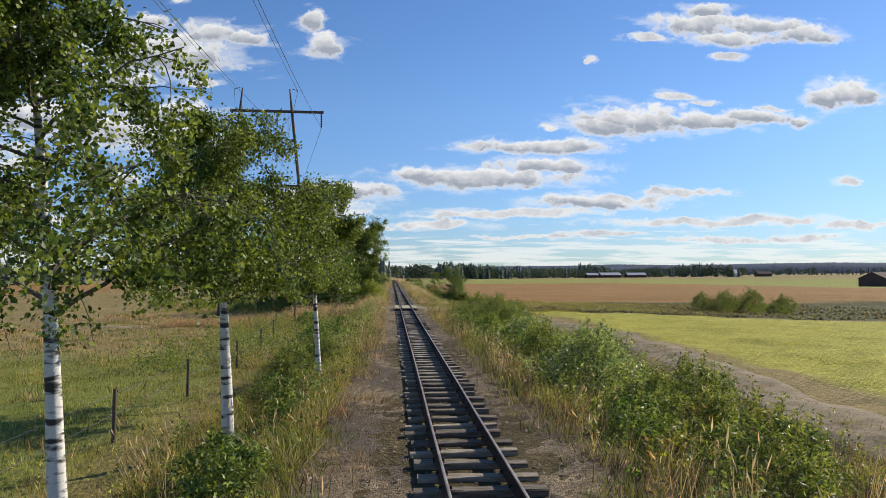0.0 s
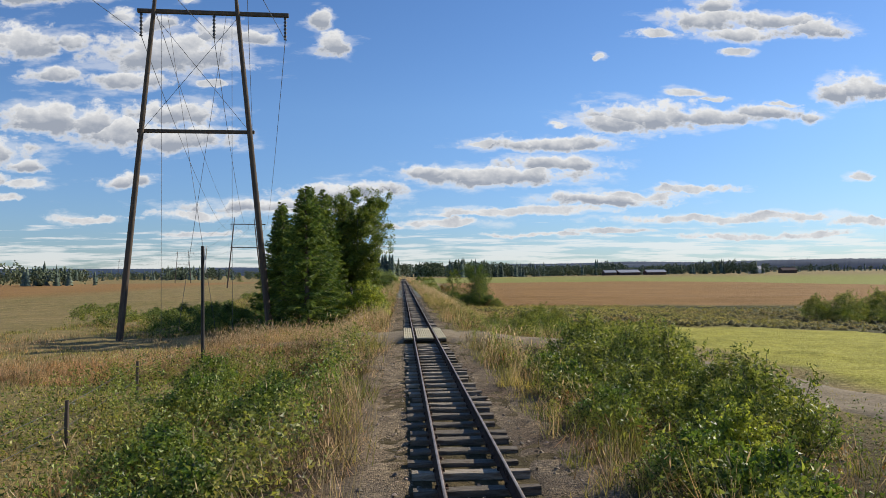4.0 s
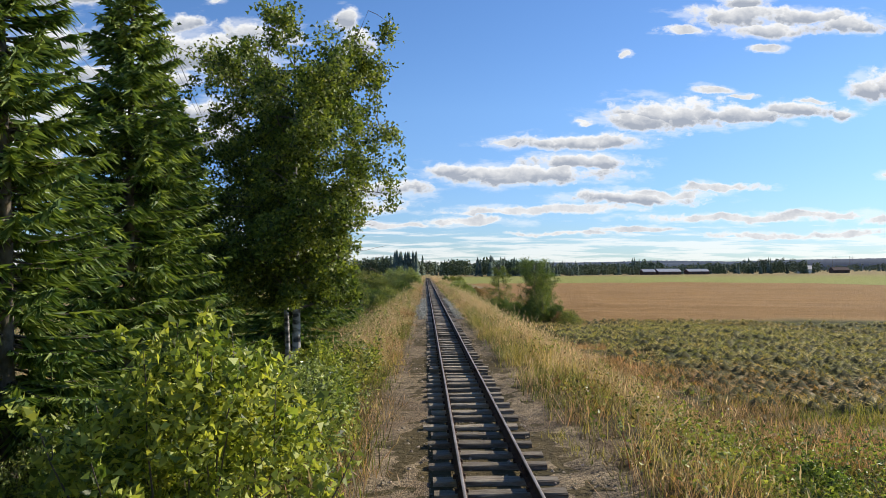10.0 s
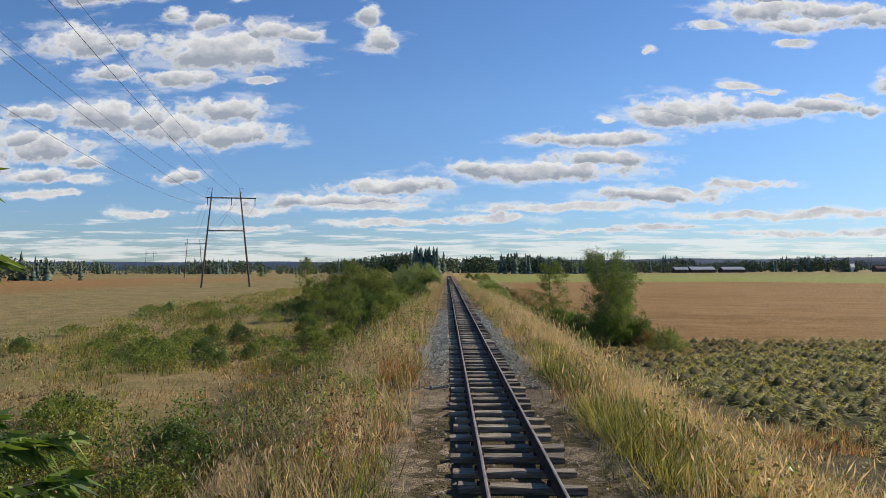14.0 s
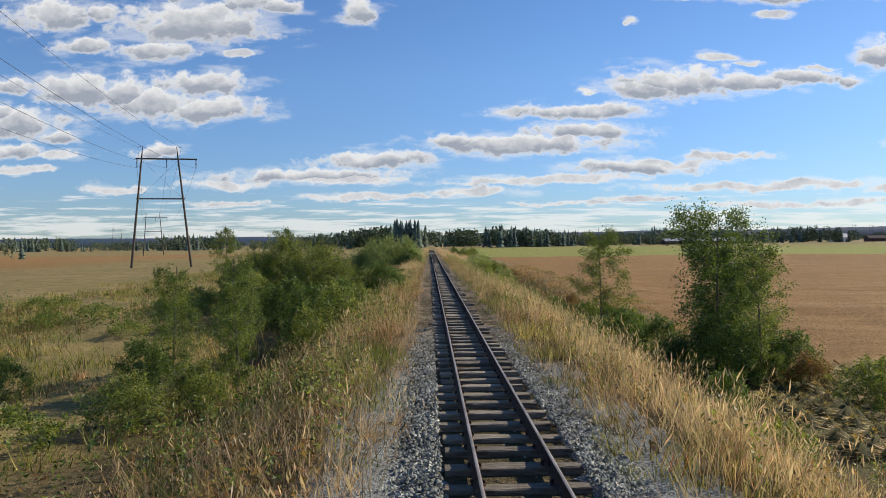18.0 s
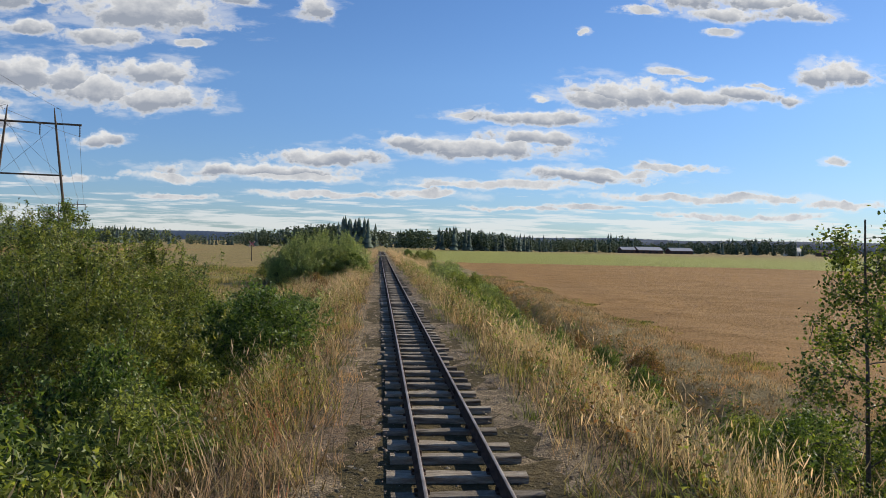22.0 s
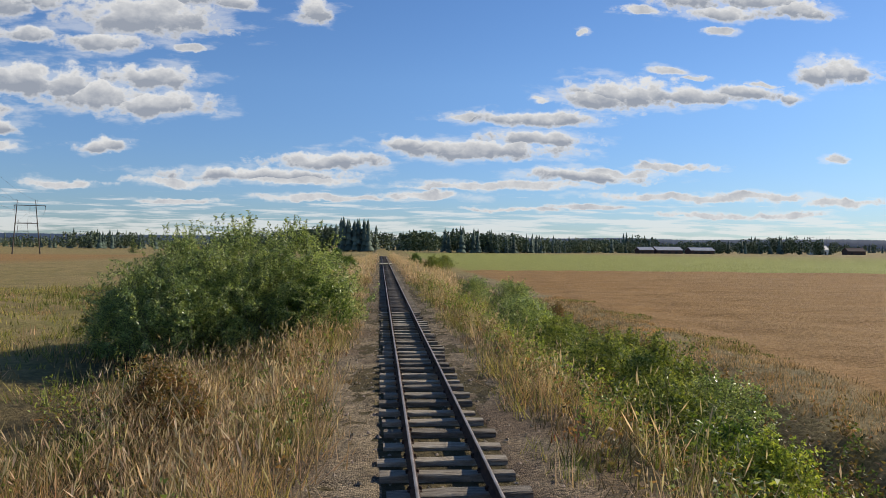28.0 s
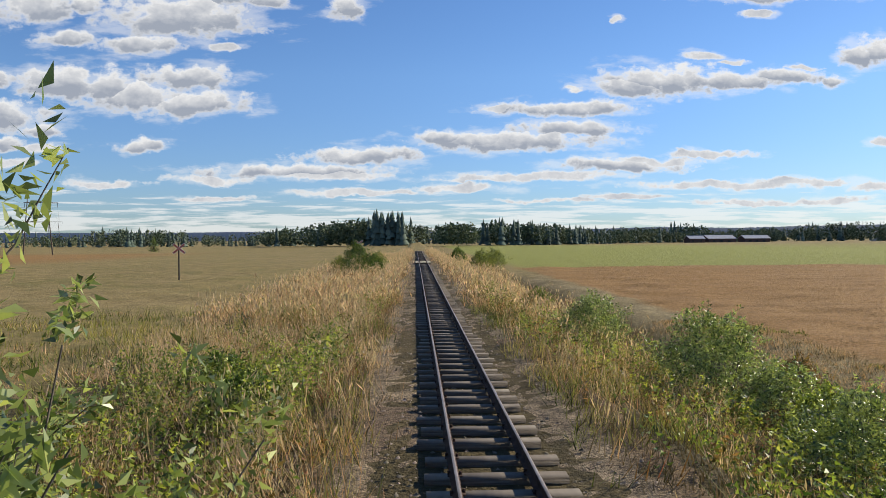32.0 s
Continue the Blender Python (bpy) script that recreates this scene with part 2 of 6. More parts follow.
# ---------------------------------------------------------------- materials
def material(name, c1, c2, scale=8.0, rough=0.9, island=0.0, bump=0.0, fine=0.0, translucent=0.0, coords="Object", metal=0.0, c3=None, spec=0.3, stretch=(1, 1, 1), lo=0.35, hi=0.65, glow=(1.25, 1.2, 0.8)):
    """Two colours mixed by noise, with an optional third in large patches; island varies whole leaves or pieces."""
    m = bpy.data.materials.new(name)
    m.use_nodes = True
    n, l = m.node_tree.nodes, m.node_tree.links
    bsdf = n["Principled BSDF"]
    bsdf.inputs["Roughness"].default_value = rough
    bsdf.inputs["Metallic"].default_value = metal
    bsdf.inputs["Specular IOR Level"].default_value = spec
    tc = n.new("ShaderNodeTexCoord")
    mp = n.new("ShaderNodeMapping")
    mp.inputs["Scale"].default_value = stretch
    l.new(tc.outputs[coords], mp.inputs[0])

    def tex(s, detail):
        t = n.new("ShaderNodeTexNoise")
        t.inputs["Scale"].default_value, t.inputs["Detail"].default_value = s, detail
        l.new(mp.outputs[0], t.inputs["Vector"])
        return t

    def mixed(fac, a, b):
        x = n.new("ShaderNodeMix")
        x.data_type = "RGBA"
        l.new(fac, x.inputs[0])
        for k, c in ((6, a), (7, b)):
            if isinstance(c, tuple):
                x.inputs[k].default_value = (*c, 1)
            else:
                l.new(c, x.inputs[k])
        return x.outputs[2]

    def ranged(v, a, b):
        r = n.new("ShaderNodeMapRange")
        l.new(v, r.inputs[0])
        r.inputs[1].default_value, r.inputs[2].default_value = a, b
        return r.outputs[0]

    t1 = tex(scale, 6)
    col = mixed(ranged(t1.outputs[0], lo, hi), c1, c2)
    if c3:
        col = mixed(ranged(tex(scale * 0.13, 3).outputs[0], 0.48, 0.66), col, c3)
    if fine:
        f = tex(scale * 9, 3)
        hs = n.new("ShaderNodeHueSaturation")
        l.new(col, hs.inputs["Color"])
        l.new(ranged(f.outputs[0], 0.5 - 0.5 / max(fine, 0.01), 0.5 + 0.5 / max(fine, 0.01)), hs.inputs["Value"])
        mm = n.new("ShaderNodeMath")
        mm.operation = "MULTIPLY_ADD"
        l.new(f.outputs[0], mm.inputs[0])
        mm.inputs[1].default_value, mm.inputs[2].default_value = 2 * fine, 1 - fine
        l.new(mm.outputs[0], hs.inputs["Value"])
        col = hs.outputs[0]
    if island:
        geo = n.new("ShaderNodeNewGeometry")
        hs = n.new("ShaderNodeHueSaturation")
        l.new(col, hs.inputs["Color"])
        mm = n.new("ShaderNodeMath")
        mm.operation = "MULTIPLY_ADD"
        l.new(geo.outputs["Random Per Island"], mm.inputs[0])
        mm.inputs[1].default_value, mm.inputs[2].default_value = 2 * island, 1 - island
        l.new(mm.outputs[0], hs.inputs["Value"])
        mh = n.new("ShaderNodeMath")
        mh.operation = "MULTIPLY_ADD"
        l.new(geo.outputs["Random Per Island"], mh.inputs[0])
        mh.inputs[1].default_value, mh.inputs[2].default_value = -0.05, 0.525
        l.new(mh.outputs[0], hs.inputs["Hue"])
        col = hs.outputs[0]
    l.new(col, bsdf.inputs["Base Color"])
    if bump:
        bp = n.new("ShaderNodeBump")
        bp.inputs["Strength"].default_value, bp.inputs["Distance"].default_value = bump, 0.02
        l.new(tex(scale * 4, 4).outputs[0], bp.inputs["Height"])
        l.new(bp.outputs[0], bsdf.inputs["Normal"])
    if translucent:
        tr = n.new("ShaderNodeBsdfTranslucent")
        through_leaf = n.new("ShaderNodeMix")
        through_leaf.data_type, through_leaf.blend_type, through_leaf.clamp_result = "RGBA", "MULTIPLY", True
        through_leaf.inputs[0].default_value, through_leaf.inputs[7].default_value = 1.0, (*glow, 1)
        l.new(col, through_leaf.inputs[6]), l.new(through_leaf.outputs[2], tr.inputs[0])
        mx = n.new("ShaderNodeMixShader")
        mx.inputs[0].default_value = translucent
        l.new(bsdf.outputs[0], mx.inputs[1]), l.new(tr.outputs[0], mx.inputs[2])
        l.new(mx.outputs[0], n["Material Output"].inputs[0])
    return m


LEAF = dict(rough=0.5, island=0.75, translucent=0.36, spec=0.35, glow=(1.75, 1.7, 0.9))
M = {
    "birch_leaf": material("birch_leaf", (0.075, 0.12, 0.022), (0.16, 0.2, 0.04), 1.2, **LEAF),
    "dark_leaf": material("dark_leaf", (0.055, 0.1, 0.022), (0.12, 0.175, 0.04), 1.2, **LEAF),
    "yellow_leaf": material("yellow_leaf", (0.17, 0.24, 0.04), (0.34, 0.36, 0.07), 1.5, **LEAF),
    "willow_leaf": material("willow_leaf", (0.09, 0.135, 0.028), (0.22, 0.25, 0.06), 2.2, c3=(0.24, 0.23, 0.05), **LEAF),
    "silver_leaf": material("silver_leaf", (0.165, 0.225, 0.062), (0.36, 0.4, 0.135), 2.2, rough=0.38, island=0.8, translucent=0.32, spec=0.55, glow=(1.4, 1.45, 0.85)),
    "thicket_leaf": material("thicket_leaf", (0.075, 0.115, 0.024), (0.18, 0.205, 0.048), 1.6, c3=(0.19, 0.18, 0.04), **LEAF),
    "rust_leaf": material("rust_leaf", (0.2, 0.105, 0.045), (0.17, 0.14, 0.045), 3, **LEAF),
    "spruce_needle": material("spruce_needle", (0.09, 0.155, 0.036), (0.2, 0.262, 0.06), 1.0, rough=0.55, island=0.6, translucent=0.25, glow=(1.6, 1.6, 0.8)),
    "herb_leaf": material("herb_leaf", (0.1, 0.17, 0.03), (0.26, 0.29, 0.06), 1.6, rough=0.5, island=0.8, translucent=0.34, spec=0.35, c3=(0.24, 0.23, 0.055), glow=(1.4, 1.4, 0.8)),
    "birch_bark": material("birch_bark", (0.62, 0.59, 0.54), (0.05, 0.045, 0.04), 5, 0.8, bump=0.4, fine=0.25, stretch=(0.5, 0.5, 2.2), lo=0.51, hi=0.6),
    "birch_bark_grey": material("birch_bark_grey", (0.42, 0.4, 0.37), (0.06, 0.055, 0.05), 4, 0.85, bump=0.5, stretch=(0.7, 0.7, 1.6), lo=0.42, hi=0.58),
    "bark": material("bark", (0.09, 0.075, 0.06), (0.17, 0.14, 0.11), 9, 0.95, bump=0.5),
    "straw": material("straw", (0.53, 0.385, 0.21), (0.21, 0.14, 0.065), 1.7, 0.7, island=0.85, translucent=0.32, c3=(0.48, 0.3, 0.13)),
    "plume": material("plume", (0.7, 0.54, 0.35), (0.46, 0.335, 0.19), 1.6, 0.8, island=0.3, translucent=0.45),
    "grass": material("grass", (0.085, 0.13, 0.022), (0.26, 0.26, 0.06), 1.5, 0.65, island=0.85, translucent=0.32, c3=(0.46, 0.39, 0.11)),
    "sedge": material("sedge", (0.19, 0.22, 0.04), (0.4, 0.34, 0.09), 0.8, 0.7, island=0.75, translucent=0.32),
    "tussock": material("tussock", (0.31, 0.32, 0.055), (0.58, 0.49, 0.15), 0.5, 0.6, island=0.6, translucent=0.3, c3=(0.42, 0.28, 0.09)),
    "old_grass": material("old_grass", (0.2, 0.145, 0.075), (0.085, 0.07, 0.03), 1.3, 0.8, island=0.6, translucent=0.25, c3=(0.14, 0.135, 0.04)),
    # old grass under the blades, with the shade there put into its colour
    "shaded_thatch": material("shaded_thatch", (0.11, 0.1, 0.032), (0.06, 0.055, 0.022), 3, 0.95, fine=0.5),
    "red_weed": material("red_weed", (0.3, 0.09, 0.04), (0.3, 0.17, 0.07), 1, 0.8, island=0.4, translucent=0.3),
    "sleeper_wood": material("sleeper_wood", (0.21, 0.18, 0.14), (0.1, 0.08, 0.062), 7, 0.9, bump=0.7, fine=0.35, stretch=(0.25, 2.5, 1), coords="Generated"),
    "rail_steel": material("rail_steel", (0.085, 0.05, 0.034), (0.042, 0.027, 0.02), 6, 0.85, fine=0.3, spec=0.15),
    "rail_top": material("rail_top", (0.34, 0.3, 0.26), (0.2, 0.165, 0.135), 3, 0.55, metal=0.3, spec=0.4),
    "stone": material("stone", (0.38, 0.385, 0.325), (0.16, 0.162, 0.14), 2, 0.9, island=0.5),
    "pebble": material("pebble", (0.3, 0.245, 0.175), (0.17, 0.14, 0.105), 2, 0.9, island=0.45),
    "road_dirt": material("road_dirt", (0.28, 0.215, 0.135), (0.16, 0.125, 0.072), 2.2, 1, bump=0.9, fine=0.85, c3=(0.25, 0.2, 0.12)),
    "plank": material("plank", (0.6, 0.53, 0.35), (0.4, 0.355, 0.22), 5, 0.85, bump=0.4, fine=0.25, stretch=(4, 0.3, 1)),
    "pole_wood": material("pole_wood", (0.13, 0.1, 0.075), (0.075, 0.06, 0.05), 5, 0.9, bump=0.3, stretch=(3, 3, 0.3)),
    "dark_metal": material("dark_metal", (0.05, 0.05, 0.055), (0.09, 0.09, 0.09), 4, 0.5, metal=0.6),
    "wire": material("wire", (0.1, 0.1, 0.11), (0.14, 0.14, 0.15), 1, 0.5, metal=0.5),
    "white_paint": material("white_paint", (0.75, 0.75, 0.72), (0.6, 0.6, 0.57), 5, 0.6),
    "red_paint": material("red_paint", (0.5, 0.05, 0.035), (0.4, 0.045, 0.035), 5, 0.6),
    "black_paint": material("black_paint", (0.025, 0.023, 0.022), (0.05, 0.045, 0.04), 5, 0.7),
    "grey_roof": material("grey_roof", (0.42, 0.42, 0.44), (0.34, 0.34, 0.36), 0.5, 0.5),
    "dark_wall": material("dark_wall", (0.11, 0.06, 0.05), (0.09, 0.07, 0.06), 1, 0.9),
    "red_roof": material("red_roof", (0.13, 0.08, 0.07), (0.09, 0.065, 0.06), 1, 0.9),
    # distant trees, paler and bluer: aerial haze put into both colours
    "hazed_conifer": material("hazed_conifer", (0.08, 0.112, 0.085), (0.12, 0.155, 0.11), 0.05, 0.9, island=0.45),
    "hazed_leaf": material("hazed_leaf", (0.1, 0.135, 0.075), (0.15, 0.175, 0.09), 0.05, 0.9, island=0.4),
    # the blue of distance haze is mixed into the hills' colour
    "hazed_hill_forest": material("hazed_hill_forest", (0.03, 0.054, 0.095), (0.042, 0.07, 0.115), 0.02, 1, fine=0.3),
}


def smooth(a, b, v):
    t = np.clip((v - a) / (b - a), 0, 1)
    return t * t * (3 - 2 * t)


# ---------------------------------------------------------------- lie of the land
LEFT_LEVEL = ((-40, -0.8), (38, -0.9), (63, -1.0), (88, -1.5), (106, -2.1), (131, -2.0), (150, -1.0), (182, -0.8), (254, -0.7), (355, -1.2))
RIGHT_LEVEL = ((-40, -0.8), (25, -0.8), (52, -0.8), (72, -1.6), (110, -2.1), (127, -2.7), (138, -2.9), (150, -1.7), (182, -1.2), (254, -1.2), (355, -1.4))
LEFT_BANK = ((-40, 2.2), (50, 2.2), (93, 2.3), (118, 2.2), (160, 2.2), (420, 2.1))


def land(x, y):
    """Height of the ground: the low bank of the line, ditches, and the fields either side."""
    x, y = np.asarray(x, float), np.asarray(y, float)
    ll = np.interp(y, *zip(*LEFT_LEVEL))
    rl = np.interp(y, *zip(*RIGHT_LEVEL))
    far = np.minimum(np.abs(x), 900)
    lev = np.where(x < 0, ll, rl)
    lev = lev + smooth(12, 60, far) * np.where(x < 0, -0.3, -1.6 * smooth(220, 60, y)) + np.where(x < 0, 0.3 * smooth(100, 600, far), -3.0 * smooth(70, 220, x) * smooth(620, 400, y))
    top = np.interp(y, *zip(*LEFT_BANK))
    width = np.clip(-lev * 1.9, 1.4, 7.0)
    t = smooth(top, top + width, np.abs(x))
    bump = 0.10 * np.sin(x * 0.7 + y * 0.31) * np.sin(y * 0.43 - x * 0.2) + 0.06 * np.sin(x * 1.9 + 1.3) * np.sin(y * 1.3)
    h = (-0.08) * (1 - t) + lev * t + bump * smooth(2.2, 4.5, np.abs(x)) * smooth(400, 100, np.abs(x))
    # ditch beside the stubble on the right
    d = np.exp(-((x - 7.6) / 1.4) ** 2) * smooth(142, 149, y) * 0.9
    h = h - d * smooth(280, 230, y)
    # the lane crosses on the level
    lane = np.exp(-((y - 53.3) / 2.8) ** 2) * smooth(16, 6, np.abs(x))
    return h * (1 - lane) + lane * (-0.02 - 0.05 * np.maximum(np.abs(x) - 1.5, 0))


def land1(x, y):
    return float(land(x, y))


def mesh_from(name, verts, faces, mats, smooth_shade=False, mat_index=None):
    """verts (n, 3) array and faces (m, k) array into one mesh, quickly."""
    me = bpy.data.meshes.new(name)
    verts, faces = np.asarray(verts, np.float32), np.asarray(faces, np.int32)
    k = faces.shape[1]
    me.vertices.add(len(verts))
    me.vertices.foreach_set("co", verts.ravel())
    me.loops.add(faces.size)
    me.loops.foreach_set("vertex_index", faces.ravel())
    me.polygons.add(len(faces))
    me.polygons.foreach_set("loop_start", np.arange(0, faces.size, k, dtype=np.int32))
    me.polygons.foreach_set("loop_total", np.full(len(faces), k, np.int32))
    for m in mats if isinstance(mats, (list, tuple)) else [mats]:
        me.materials.append(m)
    if mat_index is not None:
        me.polygons.foreach_set("material_index", np.asarray(mat_index, np.int32))
    if smooth_shade:
        me.polygons.foreach_set("use_smooth", np.ones(len(faces), bool))
    me.update(calc_edges=True)
    return me


def part(name, me, parent=None, label=""):
    ob = new(name, me)
    if parent:
        ob.parent = parent
    if label:
        ob["label"] = label
    return ob


# boxes and tubes gathered as numpy lists -----------------------------------
BOXF = np.array([(0, 3, 2, 1), (4, 5, 6, 7), (0, 1, 5, 4), (1, 2, 6, 5), (2, 3, 7, 6), (3, 0, 4, 7)])


def box_mesh(name, size, mat, bevel=0.0, at=(0, 0, 0)):
    bm = bmesh.new()
    bmesh.ops.create_cube(bm, size=1)
    bmesh.ops.scale(bm, vec=size, verts=bm.verts)
    if bevel:
        bmesh.ops.bevel(bm, geom=bm.edges[:], offset=bevel, segments=1, affect="EDGES")
    bmesh.ops.translate(bm, vec=at, verts=bm.verts)
    me = bpy.data.meshes.new(name)
    bm.to_mesh(me)
    bm.free()
    me.materials.append(mat)
    return me


def tube(points, radii, sides=6):
    """A tapered tube along points: verts and quad faces."""
    p, r = np.asarray(points, float), np.asarray(radii, float)
    d = np.gradient(p, axis=0)
    d /= np.linalg.norm(d, axis=1)[:, None] + 1e-9
    ref = np.where(np.abs(d[:, 2:3]) > 0.9, np.array([[1.0, 0, 0]]), np.array([[0, 0, 1.0]]))
    a = np.cross(d, ref)
    a /= np.linalg.norm(a, axis=1)[:, None] + 1e-9
    b = np.cross(d, a)
    th = np.linspace(0, 2 * np.pi, sides, endpoint=False)
    v = p[:, None] + r[:, None, None] * (np.cos(th)[None, :, None] * a[:, None] + np.sin(th)[None, :, None] * b[:, None])
    n = len(p)
    i, j = np.meshgrid(np.arange(n - 1), np.arange(sides), indexing="ij")
    k = (j + 1) % sides
    f = np.stack([i * sides + j, i * sides + k, (i + 1) * sides + k, (i + 1) * sides + j], -1).reshape(-1, 4)
    return v.reshape(-1, 3), f


def gather(pieces):
    vs, fs, o = [], [], 0
    for v, f in pieces:
        vs.append(v), fs.append(f + o)
        o += len(v)
    return np.concatenate(vs), np.concatenate(fs)


def leaves(rng, pos, size, spread=1.0, droop=0.0, long=1.6, up=0.0, tri=False):
    """Diamond leaves with a folded midrib round the given points."""
    n = len(pos)
    d = rng.normal(size=(n, 3)) * (1, 1, spread)
    d[:, 2] -= droop
    d[:, 2] += up
    d /= np.linalg.norm(d, axis=1)[:, None] + 1e-9
    s = np.cross(d, rng.normal(size=(n, 3)))
    s /= np.linalg.norm(s, axis=1)[:, None] + 1e-9
    nn = np.cross(d, s)
    w = np.broadcast_to(np.asarray(size), (n,)) * rng.uniform(0.65, 1.25, n)
    L = (w * long)[:, None] * d
    W = (w * 0.5)[:, None] * s
    fold = (w * 0.12)[:, None] * nn
    if tri:
        v = np.stack([pos + W, pos - W + 0.3 * L, pos + L * 0.9 + fold * 2], 1).reshape(-1, 3)
        return v, np.arange(3 * n).reshape(-1, 3)
    v = np.stack([pos, pos + 0.45 * L + W + fold, pos + L, pos + 0.45 * L - W + fold], 1).reshape(-1, 3)
    k = np.arange(n)[:, None] * 4
    f = np.concatenate([k + (0, 1, 2), k + (0, 2, 3)], 1).reshape(-1, 3)
    return v, f


def blades(rng, base, height, width, lean=0.35, droop=0.25):
    """Grass blades: one slim leaning triangle each."""
    n = len(base)
    az = rng.uniform(0, 2 * np.pi, n)
    side = np.stack([np.cos(az), np.sin(az), np.zeros(n)], 1)
    out = np.stack([-np.sin(az), np.cos(az), np.zeros(n)], 1) * rng.uniform(-1, 1, n)[:, None]
    h = np.broadcast_to(np.asarray(height), (n,)) * rng.uniform(0.65, 1.15, n)
    w = np.broadcast_to(np.asarray(width), (n,)) * rng.uniform(0.7, 1.3, n)
    z = np.array([0, 0, 1.0])
    tip = base + (h * (1 - droop * np.abs(out).sum(1)))[:, None] * z + out * (h * lean)[:, None]
    ws = side * w[:, None] * 0.5
    v = np.stack([base - ws, base + ws, tip], 1).reshape(-1, 3)
    return v, np.arange(3 * n).reshape(-1, 3), tip


def plumes(rng, tip, length, width):
    """Feathery seed heads: a slim diamond on each stem."""
    n = len(tip)
    az = rng.uniform(0, 2 * np.pi, n)
    d = np.stack([rng.normal(size=n) * 0.45, rng.normal(size=n) * 0.45, np.ones(n)], 1)
    d /= np.linalg.norm(d, axis=1)[:, None]
    L = d * (length * rng.uniform(0.7, 1.3, n))[:, None]
    out = []
    for q in (0,):
        s = np.stack([np.cos(az + q), np.sin(az + q), np.zeros(n)], 1) * (width * rng.uniform(0.6, 1.3, n))[:, None] * 0.5
        out.append(np.stack([tip - 0.3 * L, tip + 0.15 * L + s, tip + 0.7 * L, tip + 0.15 * L - s], 1).reshape(-1, 3))
    k = np.arange(n)[:, None] * 4
    f = np.concatenate([k + (0, 1, 2), k + (0, 2, 3)], 1).reshape(-1, 3)
    return out[0], f
# ---------------------------------------------------------------- ground
def graded(a, b, fine_a, fine_b, fine, grow=1.22):
    mid = list(np.arange(fine_a, fine_b + fine * 0.5, fine))
    lo, hi, s = [], [], fine
    x = fine_a
    while x > a:
        s *= grow
        x -= s
        lo.append(x)
    x, s = fine_b, fine
    while x < b:
        s *= grow
        x += s
        hi.append(x)
    return np.array(lo[::-1] + mid + hi)


# a lane: comes up the right-hand field, bends over the line and leaves to the left
LANE_RIGHT = ((8.0, -30.0), (8.0, 0.0), (8.6, 15.0), (10.2, 29.0), (10.6, 40.0), (9.6, 48.0), (6.5, 52.2), (2.5, 53.2), (0.0, 53.3))
LANE_LEFT = ((0.0, 53.3), (-2.5, 53.3), (-9.0, 52.8), (-20.0, 50.0), (-45.0, 44.0), (-90.0, 30.0))


def lane_distance(x, y):
    d = np.full(np.shape(x), 1e9)
    for line in (LANE_RIGHT, LANE_LEFT):
        for (ax, ay), (bx, by) in zip(line, line[1:]):
            t = np.clip(((x - ax) * (bx - ax) + (y - ay) * (by - ay)) / ((bx - ax) ** 2 + (by - ay) ** 2), 0, 1)
            d = np.minimum(d, np.hypot(x - ax - t * (bx - ax), y - ay - t * (by - ay)))
    return d


def zones(x, y):
    """How much of each ground cover lies at a place."""
    w = 1.5 * np.sin(x * 0.09 + y * 0.05) + 0.8 * np.sin(y * 0.21)
    z = {}
    z["stubble"] = smooth(135, 138, y + w - 0.05 * x) * smooth(11.5, 12.5, x + 0.2 * w) * smooth(278, 274, y + w)
    z["stubble"] = np.maximum(z["stubble"], smooth(150, 160, y + w) * smooth(-60, -75, x + w) * smooth(420, 400, y))
    z["clover"] = smooth(273, 278, y + w) * smooth(11, 14, x) * smooth(560, 520, y)
    z["yellow"] = smooth(11.5, 12.5, x - 2.0 * smooth(20, -5, y)) * smooth(80, 77, y + w)
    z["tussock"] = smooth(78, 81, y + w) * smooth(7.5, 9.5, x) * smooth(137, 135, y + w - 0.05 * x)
    # strip under the bank plants that is coloured dark for shade
    z["shaded_thatch"] = smooth(-11, -7, x - 4.5 * smooth(52, 46, y)) * smooth(10, 7.5, x) * smooth(330, 215, y)
    z["hay"] = smooth(8.6, 9.6, x + 0.3 * w) * smooth(12.6, 11.8, x + 0.2 * w) * smooth(139, 144, y) * smooth(270, 240, y)
    z["lawn"] = smooth(-5.5, -7.5, x) * smooth(40, 26, y + 2 * w) * smooth(-60, -40, x)
    return z


